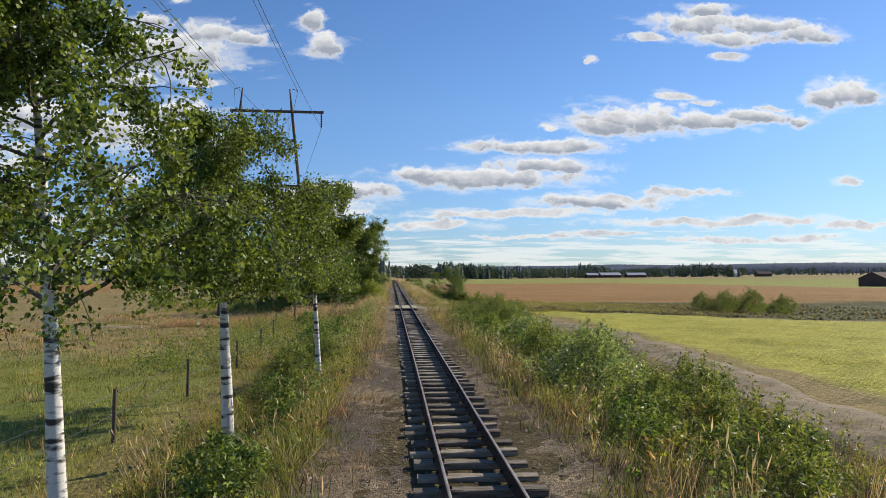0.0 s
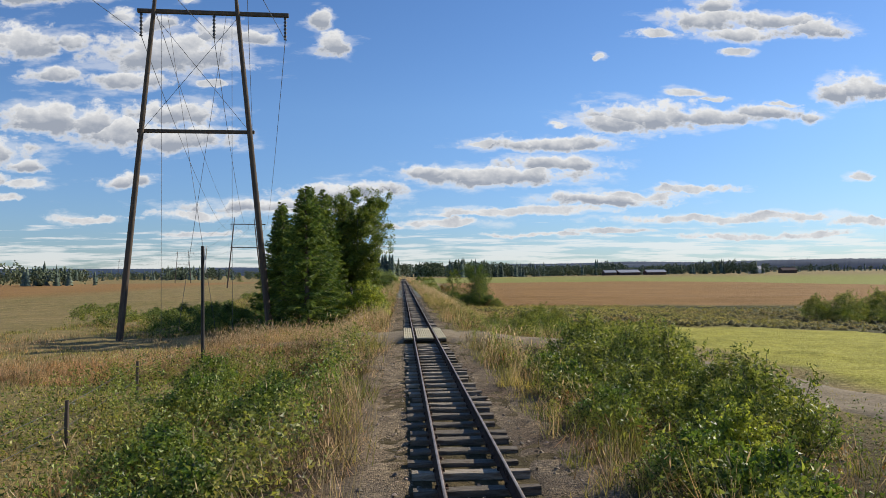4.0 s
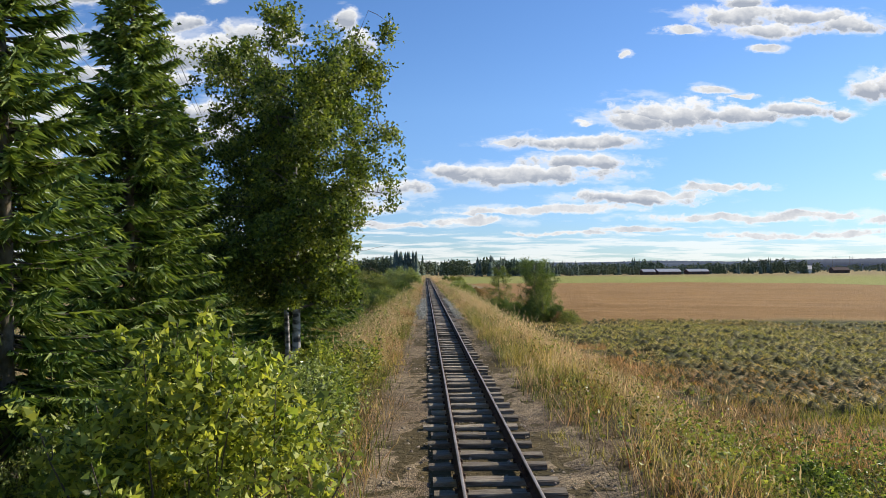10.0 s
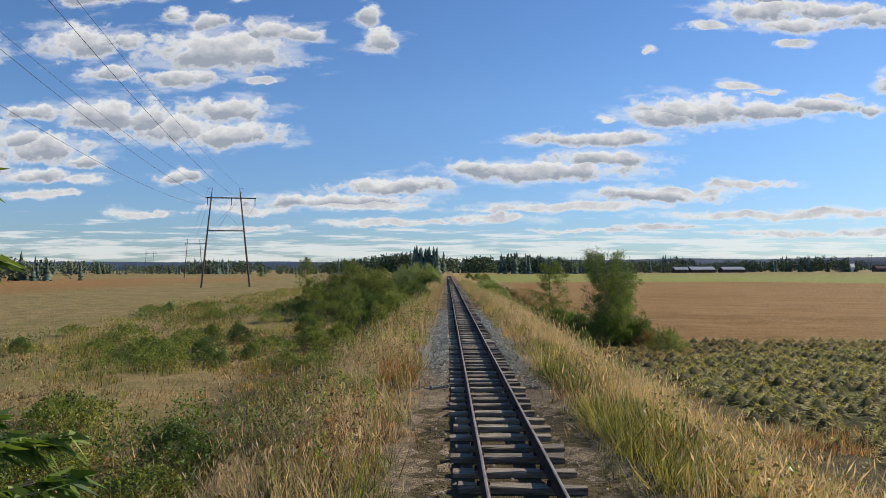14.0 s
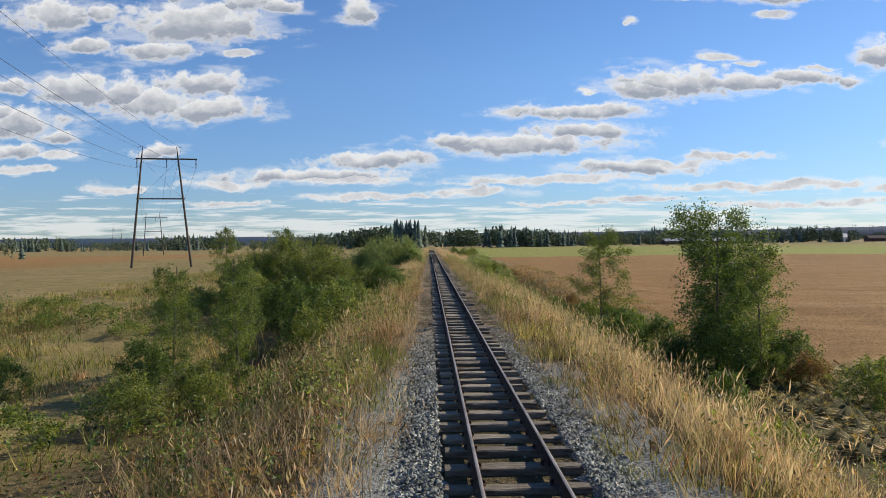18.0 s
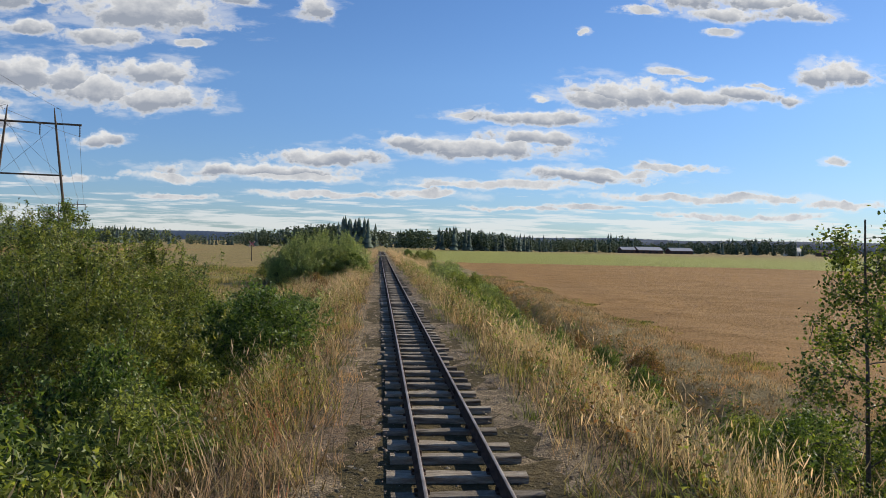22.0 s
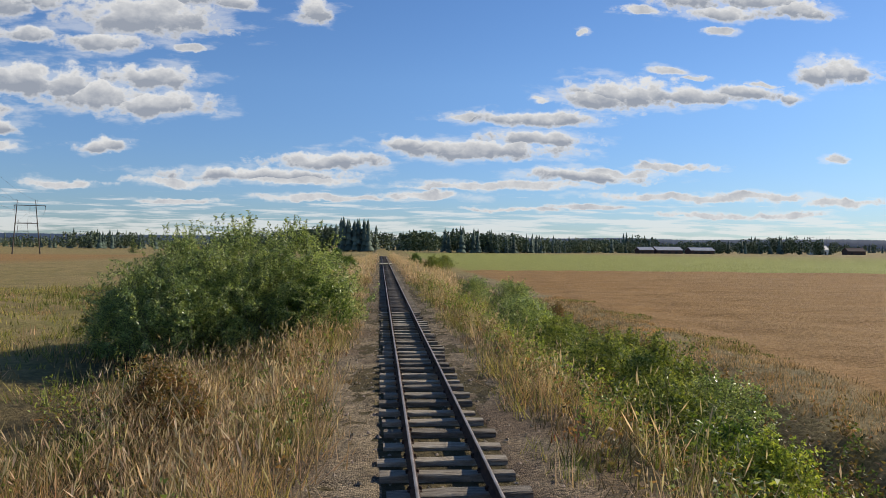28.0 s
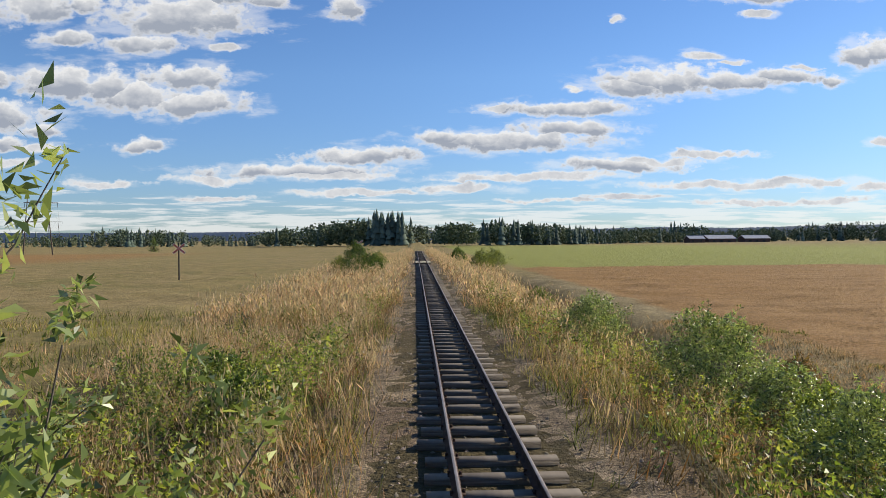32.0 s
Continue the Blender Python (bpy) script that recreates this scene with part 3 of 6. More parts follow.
def ground_material():
    m = bpy.data.materials.new("ground_cover")
    m.use_nodes = True
    n, l = m.node_tree.nodes, m.node_tree.links
    bsdf = n["Principled BSDF"]
    bsdf.inputs["Roughness"].default_value, bsdf.inputs["Specular IOR Level"].default_value = 0.95, 0.15
    tc = n.new("ShaderNodeTexCoord")

    def tex(s, detail, stretch=(1, 1, 1)):
        mp = n.new("ShaderNodeMapping")
        mp.inputs["Scale"].default_value = stretch
        l.new(tc.outputs["Object"], mp.inputs[0])
        t = n.new("ShaderNodeTexNoise")
        t.inputs["Scale"].default_value, t.inputs["Detail"].default_value, t.inputs["Roughness"].default_value = s, detail, 0.65
        l.new(mp.outputs[0], t.inputs["Vector"])
        r = n.new("ShaderNodeMapRange")
        l.new(t.outputs[0], r.inputs[0])
        r.inputs[1].default_value, r.inputs[2].default_value = 0.34, 0.66
        return r.outputs[0]

    def mixed(fac, a, b):
        x = n.new("ShaderNodeMix")
        x.data_type = "RGBA"
        l.new(fac, x.inputs[0])
        for k, c in ((6, a), (7, b)):
            if isinstance(c, tuple):
                x.inputs[k].default_value = (*c, 1)
            else:
                l.new(c, x.inputs[k])
        return x.outputs[2]

    fine, mid, big = tex(7, 5), tex(0.7, 5), tex(0.06, 4)
    rows = tex(0.8, 6, (0.06, 1.0, 1))
    base = mixed(big, mixed(mid, (0.29, 0.215, 0.085), (0.17, 0.155, 0.05)), mixed(mid, (0.34, 0.25, 0.11), (0.22, 0.165, 0.065)))
    covers = {
        # litter under the plants, darkened to stand for shade between blades
        "shaded_thatch": mixed(mid, (0.12, 0.09, 0.042), (0.065, 0.053, 0.024)),
        "hay": mixed(mid, (0.31, 0.24, 0.12), (0.19, 0.148, 0.068)),
        "stubble": mixed(big, mixed(rows, (0.325, 0.183, 0.064), (0.25, 0.138, 0.046)), mixed(rows, (0.34, 0.2, 0.076), (0.25, 0.142, 0.052))),
        "clover": mixed(mid, (0.22, 0.24, 0.05), (0.28, 0.27, 0.07)),
        "yellow": mixed(mid, (0.42, 0.38, 0.06), (0.29, 0.28, 0.045)),
        # ground between the tussocks, its colour lowered to give their shadows
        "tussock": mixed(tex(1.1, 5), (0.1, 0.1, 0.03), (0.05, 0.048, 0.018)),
        "lawn": mixed(big, mixed(mid, (0.2, 0.21, 0.04), (0.26, 0.24, 0.07)), (0.14, 0.18, 0.035)),
    }
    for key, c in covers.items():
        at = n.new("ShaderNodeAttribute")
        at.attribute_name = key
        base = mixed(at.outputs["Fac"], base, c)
    hs = n.new("ShaderNodeHueSaturation")
    mm = n.new("ShaderNodeMath")
    mm.operation = "MULTIPLY_ADD"
    l.new(fine, mm.inputs[0])
    mm.inputs[1].default_value, mm.inputs[2].default_value = 0.6, 0.7
    l.new(mm.outputs[0], hs.inputs["Value"]), l.new(base, hs.inputs["Color"])
    l.new(hs.outputs[0], bsdf.inputs["Base Color"])
    bp = n.new("ShaderNodeBump")
    bp.inputs["Strength"].default_value, bp.inputs["Distance"].default_value = 0.6, 0.08
    l.new(fine, bp.inputs["Height"]), l.new(bp.outputs[0], bsdf.inputs["Normal"])
    return m


def build_ground():
    xs = graded(-4200, 4200, -16, 18, 0.5)
    ys = graded(-600, 4600, -12, 270, 0.75)
    gx, gy = np.meshgrid(xs, ys)
    gz = land(gx, gy)
    d = lane_distance(gx, gy)
    nx, ny = len(xs), len(ys)
    v = np.stack([gx, gy, gz], -1).reshape(-1, 3)
    i, j = np.meshgrid(np.arange(ny - 1), np.arange(nx - 1), indexing="ij")
    k = (i * nx + j).ravel()
    f = np.stack([k, k + 1, k + nx + 1, k + nx], 1)
    me = mesh_from("ground", v, f, ground_material(), True)
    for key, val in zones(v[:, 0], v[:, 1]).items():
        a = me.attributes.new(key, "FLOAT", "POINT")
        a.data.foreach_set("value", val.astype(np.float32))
    tagged(new("ground", me), "open farmland of dry grass, stubble and green fields", "ground", kind="structure")


build_ground()


def strip(line, half, lift, step=0.5, across=9, seed=1):
    """A worn strip of lane along a line, following the land."""
    pts = []
    for (ax, ay), (bx, by) in zip(line, line[1:]):
        n = max(2, int(math.hypot(bx - ax, by - ay) / step))
        pts += [(ax + (bx - ax) * k / n, ay + (by - ay) * k / n) for k in range(n)]
    pts = np.array(pts + [line[-1]], float)
    for _ in range(8):
        pts[1:-1] = 0.25 * pts[:-2] + 0.5 * pts[1:-1] + 0.25 * pts[2:]
    d = np.gradient(pts, axis=0)
    d /= np.linalg.norm(d, axis=1)[:, None]
    side = np.stack([-d[:, 1], d[:, 0]], 1)
    rng = np.random.default_rng(seed)
    o = np.linspace(-1, 1, across)
    edge = half * (1 + 0.12 * np.interp(np.arange(len(pts)), np.arange(0, len(pts) + 6, 6), rng.uniform(-1, 1, len(np.arange(0, len(pts) + 6, 6)))))
    p = pts[:, None] + side[:, None] * (o[None, :, None] * edge[:, None, None])
    z = land(p[..., 0], p[..., 1]) + lift - 0.14 * (np.abs(o) ** 8)[None] - 0.035 * np.exp(-((np.abs(o) - 0.55) / 0.18) ** 2)[None]
    v = np.concatenate([p, z[..., None]], -1).reshape(-1, 3)
    n = len(pts)
    i, j = np.meshgrid(np.arange(n - 1), np.arange(across - 1), indexing="ij")
    k = (i * across + j).ravel()
    return v, np.stack([k, k + across, k + across + 1, k + 1], 1)


for nm, line, cut in (("lane_right", LANE_RIGHT, None), ("lane_left", LANE_LEFT, None)):
    v, f = strip(line, 1.3 if nm == "lane_right" else 0.85, 0.05)
    lane = tagged(new("dirt_lane", mesh_from("dirt_lane", v, f, M["road_dirt"], True)), "pale dusty gravel farm lane with wheel ruts", "lane", "farm lanes", "structure")

# ---------------------------------------------------------------- the line: bed, sleepers, rails
Y0, Y1 = -12.0, 330.0


def bed_material():
    """Sandy gravel, darkened between the rails for dirt and painted shade, that turns to leaf litter at the sides."""
    m = material("track_gravel", (0.3, 0.228, 0.135), (0.145, 0.108, 0.062), 3, 1, fine=0.8, c3=(0.15, 0.103, 0.06))
    n, l = m.node_tree.nodes, m.node_tree.links
    bsdf = n["Principled BSDF"]
    col = bsdf.inputs["Base Color"].links[0].from_socket
    tc = n.new("ShaderNodeTexCoord")

    def noise(scale, detail):
        t = n.new("ShaderNodeTexNoise")
        t.inputs["Scale"].default_value, t.inputs["Detail"].default_value, t.inputs["Roughness"].default_value = scale, detail, 0.7
        l.new(tc.outputs["Object"], t.inputs["Vector"])
        return t.outputs[0]

    rough = noise(3.5, 6)
    # the first colour is dark earth, deepened to include shade between the sleepers
    for key, c in (("soil_shade", (0.105, 0.082, 0.056)), ("litter", (0.15, 0.1, 0.05)), ("ballast", (0.25, 0.25, 0.215))):
        at_ = n.new("ShaderNodeAttribute")
        at_.attribute_name = key
        s = n.new("ShaderNodeMath")
        s.operation = "MULTIPLY_ADD"
        l.new(rough, s.inputs[0])
        s.inputs[1].default_value = 1.6
        l.new(at_.outputs["Fac"], s.inputs[2])
        mr = n.new("ShaderNodeMapRange")
        l.new(s.outputs[0], mr.inputs[0])
        mr.inputs[1].default_value, mr.inputs[2].default_value = 1.1, 1.55
        x = n.new("ShaderNodeMix")
        x.data_type = "RGBA"
        l.new(mr.outputs[0], x.inputs[0]), l.new(col, x.inputs[6])
        x.inputs[7].default_value = (*c, 1)
        col = x.outputs[2]
    grit = n.new("ShaderNodeTexVoronoi")
    grit.inputs["Scale"].default_value = 42
    l.new(tc.outputs["Object"], grit.inputs["Vector"])
    hs = n.new("ShaderNodeHueSaturation")
    mr = n.new("ShaderNodeMapRange")
    sep = n.new("ShaderNodeSeparateColor")
    l.new(grit.outputs["Color"], sep.inputs[0]), l.new(sep.outputs[0], mr.inputs[0])
    mr.inputs[3].default_value, mr.inputs[4].default_value = 0.35, 1.6
    l.new(col, hs.inputs["Color"]), l.new(mr.outputs[0], hs.inputs["Value"])
    l.new(hs.outputs[0], bsdf.inputs["Base Color"])
    bp = n.new("ShaderNodeBump")
    bp.inputs["Strength"].default_value, bp.inputs["Distance"].default_value, bp.invert = 0.9, 0.02, True
    l.new(grit.outputs["Distance"], bp.inputs["Height"]), l.new(bp.outputs[0], bsdf.inputs["Normal"])
    return m


def build_bed():
    ys = np.arange(Y0, Y1, 0.22)
    xs = np.array([-2.9, -2.65, -2.4, -2.15, -1.9, -1.65, -1.4, -1.15, -0.95, -0.8, -0.6, -0.4, -0.2, 0, 0.2, 0.4, 0.6, 0.8, 0.95, 1.15, 1.4, 1.65, 1.9, 2.15, 2.4])
    gx, gy = np.meshgrid(xs, ys)
    rng = np.random.default_rng(5)
    gx = gx + np.where(np.abs(gx) > 1, rng.normal(0, 0.05, gx.shape), 0)
    gy = gy + rng.normal(0, 0.04, gx.shape)
    step = np.arange(Y0, Y1 + 1.7, 1.7)
    fill = np.interp(gy, step, rng.uniform(-0.17, -0.1, len(step)))
    side = np.interp(gy, step, rng.uniform(-0.1, -0.055, len(step)))
    gz = np.where(np.abs(gx) < 0.7, fill, side) + rng.normal(0, 0.013, gx.shape)
    gz = np.where(np.abs(gx) > 1.3, land(gx, gy) + 0.022 + rng.normal(0, 0.016, gx.shape), gz)
    gz[:, [0, -1]] = land(gx[:, [0, -1]], gy[:, [0, -1]]) - 0.1
    gz[:, [1, -2]] -= 0.012
    v = np.stack([gx, gy, gz], -1).reshape(-1, 3)
    nx = len(xs)
    i, j = np.meshgrid(np.arange(len(ys) - 1), np.arange(nx - 1), indexing="ij")
    k = (i * nx + j).ravel()
    me = mesh_from("track_bed", v, np.stack([k, k + 1, k + nx + 1, k + nx], 1), bed_material(), True)
    ax = np.abs(gx + 0.05)
    edge_l = 1.6 + 0.5 * smooth(30, 18, gy)
    # dirt and painted shade between the rails, then dark earth patches early on
    soil_shade = 0.75 * smooth(0.95, 0.6, ax) + 0.4 * smooth(34, 20, gy) * (gx < -0.8) + 0.55 * smooth(46, 30, gy) * smooth(0.2, 0.9, np.sin(gy * 0.9 + 2 * gx) + 0.5)
    litter = np.where(gx < 0, smooth(edge_l - 0.35, edge_l + 0.5, -gx), smooth(1.3, 2.0, gx))
    ballast = 1.3 * smooth(100, 106, gy) * smooth(124, 117, gy) * smooth(2.4, 1.9, np.abs(gx))
    for key, val in (("soil_shade", soil_shade), ("litter", litter), ("ballast", ballast)):
        a = me.attributes.new(key, "FLOAT", "POINT")
        a.data.foreach_set("value", val.astype(np.float32).ravel())
    return tagged(new("track_bed", me), "sandy brown gravel bed of the narrow railway", "track bed", kind="structure")


bed = build_bed()

track = tagged(new("railway_track"), "narrow-gauge railway track with weathered sleepers and worn rails", "railway track", kind="structure")
RAIL = [(-0.05, 0.0), (0.05, 0.0), (0.05, 0.012), (0.009, 0.026), (0.009, 0.1), (0.021, 0.11), (0.0225, 0.134), (0.017, 0.14), (-0.017, 0.14), (-0.0225, 0.134), (-0.021, 0.11), (-0.009, 0.1), (-0.009, 0.026), (-0.05, 0.012)]


def rail_mesh(length):
    ys = np.arange(0, length + 0.01, 3.0)
    rng = np.random.default_rng(3)
    wob = np.cumsum(rng.normal(0, 0.0025, len(ys)))
    wob -= np.linspace(0, wob[-1], len(ys))
    p = np.array(RAIL)
    v = np.stack([p[None, :, 0] + wob[:, None], np.repeat(ys[:, None], len(p), 1), np.repeat(p[None, :, 1], len(ys), 0)], -1).reshape(-1, 3)
    n = len(p)
    i, j = np.meshgrid(np.arange(len(ys) - 1), np.arange(n), indexing="ij")
    k = (j + 1) % n
    f = np.stack([i * n + j, i * n + k, (i + 1) * n + k, (i + 1) * n + j], -1).reshape(-1, 4)
    mi = np.where(f[:, 0] % n == 7, 1, 0)
    return mesh_from("rail", v, f, [M["rail_steel"], M["rail_top"]], False, mi)


rail_me = rail_mesh(Y1 - Y0)
for sx in (-0.4, 0.4):
    r = part("rail", rail_me, track, "rust-brown steel rail with a polished running surface")
    r.location = (sx, Y0, 0.008)

# sleepers: a few worn shapes, each laid a little askew
def sleeper_mesh(seed):
    rng = np.random.default_rng(seed)
    bm = bmesh.new()
    nx = 6
    prof = [(-0.1, -0.2), (-0.096, -0.014), (-0.08, 0.0), (0.08, 0.0), (0.096, -0.014), (0.1, -0.2)]
    rows = []
    for k in range(nx):
        x = -0.75 + 1.5 * k / (nx - 1) + (rng.uniform(-0.03, 0.03) if k in (0, nx - 1) else 0)
        rows.append([bm.verts.new((x, a + rng.normal(0, 0.005), b + (rng.normal(0, 0.006) if b > -0.15 else 0))) for a, b in prof])
    for r0, r1 in zip(rows, rows[1:]):
        for j in range(len(prof) - 1):
            bm.faces.new((r0[j], r1[j], r1[j + 1], r0[j + 1]))
    bm.faces.new(rows[0]), bm.faces.new(rows[-1][::-1])
    bmesh.ops.recalc_face_normals(bm, faces=bm.faces)
    me = bpy.data.meshes.new("sleeper")
    bm.to_mesh(me)
    bm.free()
    me.materials.append(SLEEPER)
    return me


def sleeper_material():
    m = material("sleeper_grey", (0.36, 0.31, 0.235), (0.16, 0.125, 0.088), 9, 0.92, bump=0.8, fine=0.4, stretch=(0.35, 3.0, 2), lo=0.36, hi=0.66)
    n, l = m.node_tree.nodes, m.node_tree.links
    info, hs = n.new("ShaderNodeObjectInfo"), n.new("ShaderNodeHueSaturation")
    bsdf = n["Principled BSDF"]
    src = bsdf.inputs["Base Color"].links[0].from_socket
    mr = n.new("ShaderNodeMapRange")
    l.new(info.outputs["Random"], mr.inputs[0])
    mr.inputs[3].default_value, mr.inputs[4].default_value = 0.55, 1.35
    l.new(src, hs.inputs["Color"]), l.new(mr.outputs[0], hs.inputs["Value"]), l.new(hs.outputs[0], bsdf.inputs["Base Color"])
    return m


SLEEPER = sleeper_material()
sleepers = [sleeper_mesh(100 + k) for k in range(10)]
rng = np.random.default_rng(11)
ys = np.cumsum(rng.uniform(0.56, 0.68, 600)) + 3.0
far_pieces = []
for k, y in enumerate(ys[ys < Y1 - 2]):
    if 50.6 < y < 56.0 and k % 2:
        continue
    me = sleepers[int(rng.integers(10))]
    lx, dz, turn = rng.normal(0, 0.035), rng.uniform(-0.03, 0.006), rng.normal(0, 0.9)
    if y < 190:
        s = part("sleeper", me, track)
        s.matrix_basis = pose(lx, y, dz, rng.normal(0, 1.2), rng.normal(0, 0.5), turn)
    else:
        bv = np.array([(-0.75, -0.1, -0.12), (0.75, -0.1, -0.12), (0.75, 0.1, -0.12), (-0.75, 0.1, -0.12), (-0.75, -0.1, 0), (0.75, -0.1, 0), (0.75, 0.1, 0), (-0.75, 0.1, 0)])
        far_pieces.append((bv + (lx, y, dz), BOXF))
v, f = gather(far_pieces)
tagged(part("sleepers_beyond", mesh_from("sleepers_beyond", v, f, M["sleeper_wood"]), track), kind="stuff")

# spikes and plates that hold the rails down
pieces = []
cube = np.array([(-1, -1, -1), (1, -1, -1), (1, 1, -1), (-1, 1, -1), (-1, -1, 1), (1, -1, 1), (1, 1, 1), (-1, 1, 1)]) * 0.5
for y in ys[ys < 220]:
    if 50.6 < y < 56:
        continue
    for sx in (-0.4, 0.4):
        pieces.append((cube * (0.15, 0.1, 0.012) + (sx, y, 0.004), BOXF))
        for o in (-0.06, 0.06):
            pieces.append((cube * (0.03, 0.025, 0.04) + (sx + o, y + rng.uniform(-0.03, 0.03), 0.022), BOXF))
v, f = gather(pieces)
tagged(part("rail_spikes", mesh_from("rail_spikes", v, f, M["rail_steel"]), track), kind="stuff")
# joints in the rails, with bolted plates
for sx in (-0.4, 0.4):
    for k in range(26):
        y = 6.0 + 9.0 * k
        pc = [(cube * (0.014, 0.46, 0.05) + (o, 0, 0.06), BOXF) for o in (-0.018, 0.018)]
        pc += [(cube * (0.07, 0.028, 0.024) + (0, b, 0.06), BOXF) for b in (-0.16, -0.06, 0.06, 0.16)]
        if k == 0:
            joint_me = mesh_from("joint_plate", *gather(pc), M["rail_steel"])
        jp = part("joint_plate", joint_me, track)
        jp.location = (sx, y + (0 if sx < 0 else 0.4), 0.01)


# loose stones
def stones(name, rng, pos, size, mat, label, flat=0.7):
    n = len(pos)
    base = np.array([(1, 0, 0), (0, 1, 0), (-1, 0, 0), (0, -1, 0), (0, 0, 1), (0, 0, -0.6)], float)
    v = base[None] * rng.uniform(0.6, 1.25, (n, 6, 1)) * (np.asarray(size)[:, None, None] * 0.5) * np.array((1, 1, flat))
    a = rng.uniform(0, 2 * np.pi, n)
    c, s = np.cos(a)[:, None], np.sin(a)[:, None]
    v = np.stack([v[..., 0] * c - v[..., 1] * s, v[..., 0] * s + v[..., 1] * c, v[..., 2]], -1) + pos[:, None]
    v[:, 5] = v[:, 4] + (rng.normal(0, 0.25, (n, 3)) * np.asarray(size)[:, None] * (1, 1, 0.3))
    tri = np.array([(0, 1, 4), (1, 2, 5), (2, 3, 5), (3, 0, 4), (1, 5, 4), (3, 4, 5)])
    f = (tri[None] + np.arange(n)[:, None, None] * 6).reshape(-1, 3)
    return tagged(new(name, mesh_from(name, v.reshape(-1, 3), f, mat)), label, "stones", kind="stuff")


rng = np.random.default_rng(21)
n = 26000
y = rng.uniform(3, 215, n)
x = rng.normal(-0.15, 1.1, n)
keep = np.abs(x + 0.15) < 2.0
x, y = x[keep], y[keep]
stones("gravel_stones", rng, np.stack([x, y, np.where(np.abs(x) < 0.7, -0.085, -0.045)], 1), 0.018 + 0.07 * rng.uniform(0, 1, len(x)) ** 3 , M["pebble"], "loose sandy gravel stones along the sleepers")
n = 27000
y = np.clip(rng.normal(113, 6.0, n), 99, 127)
x = rng.choice([-1, 1], n) * (0.76 + np.abs(rng.normal(0, 0.62, n)))
keep = np.abs(x) < 2.2
x, y = x[keep], y[keep]
z = np.where(np.abs(x) < 0.75, -0.03, 0.0 - 0.16 * np.maximum(np.abs(x) - 0.85, 0)) * 1.0 + rng.uniform(-0.04, 0.03, len(x))
stones("ballast_stones", rng, np.stack([x, y, z], 1), rng.uniform(0.03, 0.068, len(x)), M["stone"], "fresh blue-grey crushed ballast stones over the culvert", 0.85)

# ---------------------------------------------------------------- level crossing deck
deck = tagged(new("crossing_deck"), "weathered pale timber level-crossing deck between the rails", "crossing deck")
deck.location = (0, 53.3, 0)
def board_mesh(w):
    return box_mesh("board", (w - 0.012, 4.75, 0.05), M["plank"], 0.006)
for x0, x1, nb in ((-0.765, -0.45, 4), (-0.3, 0.3, 8), (0.45, 0.765, 4)):
    w = (x1 - x0) / nb
    me = board_mesh(w)
    for k in range(nb):
        b = part("board", me, deck)
        b.location = (x0 + (k + 0.5) * w, random.uniform(-0.03, 0.03), 0.105 + random.uniform(-0.003, 0.003))


def crossing_pad(side):
    """Trodden earth that brings the lane up to the deck's edge."""
    rng = np.random.default_rng(9 + side)
    xs, ys = np.linspace(0.775, 4.2, 16), np.linspace(-4.2, 4.2, 36)
    gx, gy = np.meshgrid(xs, ys)
    edge = np.abs(gy) + 0.35 * np.sin(gx * 2.3 + side) + 0.2 * np.sin(gy * 3 + gx * 5)
    lift = 0.095 * smooth(1.4, 0.8, gx) + 0.03
    z = (lift + rng.normal(0, 0.008, gx.shape)) * smooth(2.7, 1.7, edge) + (land(side * gx, gy + 53.3) - 0.1) * smooth(1.7, 2.7, edge)
    z = np.where(gx > 2.0, z * smooth(4.2, 2.0, gx) + (land(side * gx, gy + 53.3) - 0.05 + 0.08 * smooth(1.2, 0.6, np.abs(gy) / 1.6)) * smooth(2.0, 4.2, gx), z)
    i, j = np.meshgrid(np.arange(len(ys) - 1), np.arange(len(xs) - 1), indexing="ij")
    k = (i * len(xs) + j).ravel()
    f = np.stack([k, k + 1, k + len(xs) + 1, k + len(xs)], 1)
    v = np.stack([side * gx, gy + 53.3, z], -1).reshape(-1, 3)
    tagged(new("crossing_apron", mesh_from("crossing_apron", v, f if side > 0 else f[:, ::-1], M["road_dirt"], True)), "trodden dirt apron of the lane beside the deck", "lane", "farm lanes", "structure")


crossing_pad(-1)
crossing_pad(1)
for yy in (-2.2, -0.75, 0.75, 2.2):
    c = part("crossbeam", box_mesh("crossbeam", (1.5, 0.16, 0.075), M["sleeper_wood"], 0.01), deck)
    c.location = (0, yy, 0.042)

# ---------------------------------------------------------------- trees and bushes
def bent(p, d, length, n, rng, wander=0.15, pull=(0, 0, 0)):
    """A wandering limb from p along d."""
    pts, d = [np.array(p, float)], np.array(d, float)
    for _ in range(n):
        d = d + rng.normal(0, wander, 3) + np.array(pull)
        d /= np.linalg.norm(d)
        pts.append(pts[-1] + d * length / n)
    return np.array(pts), d


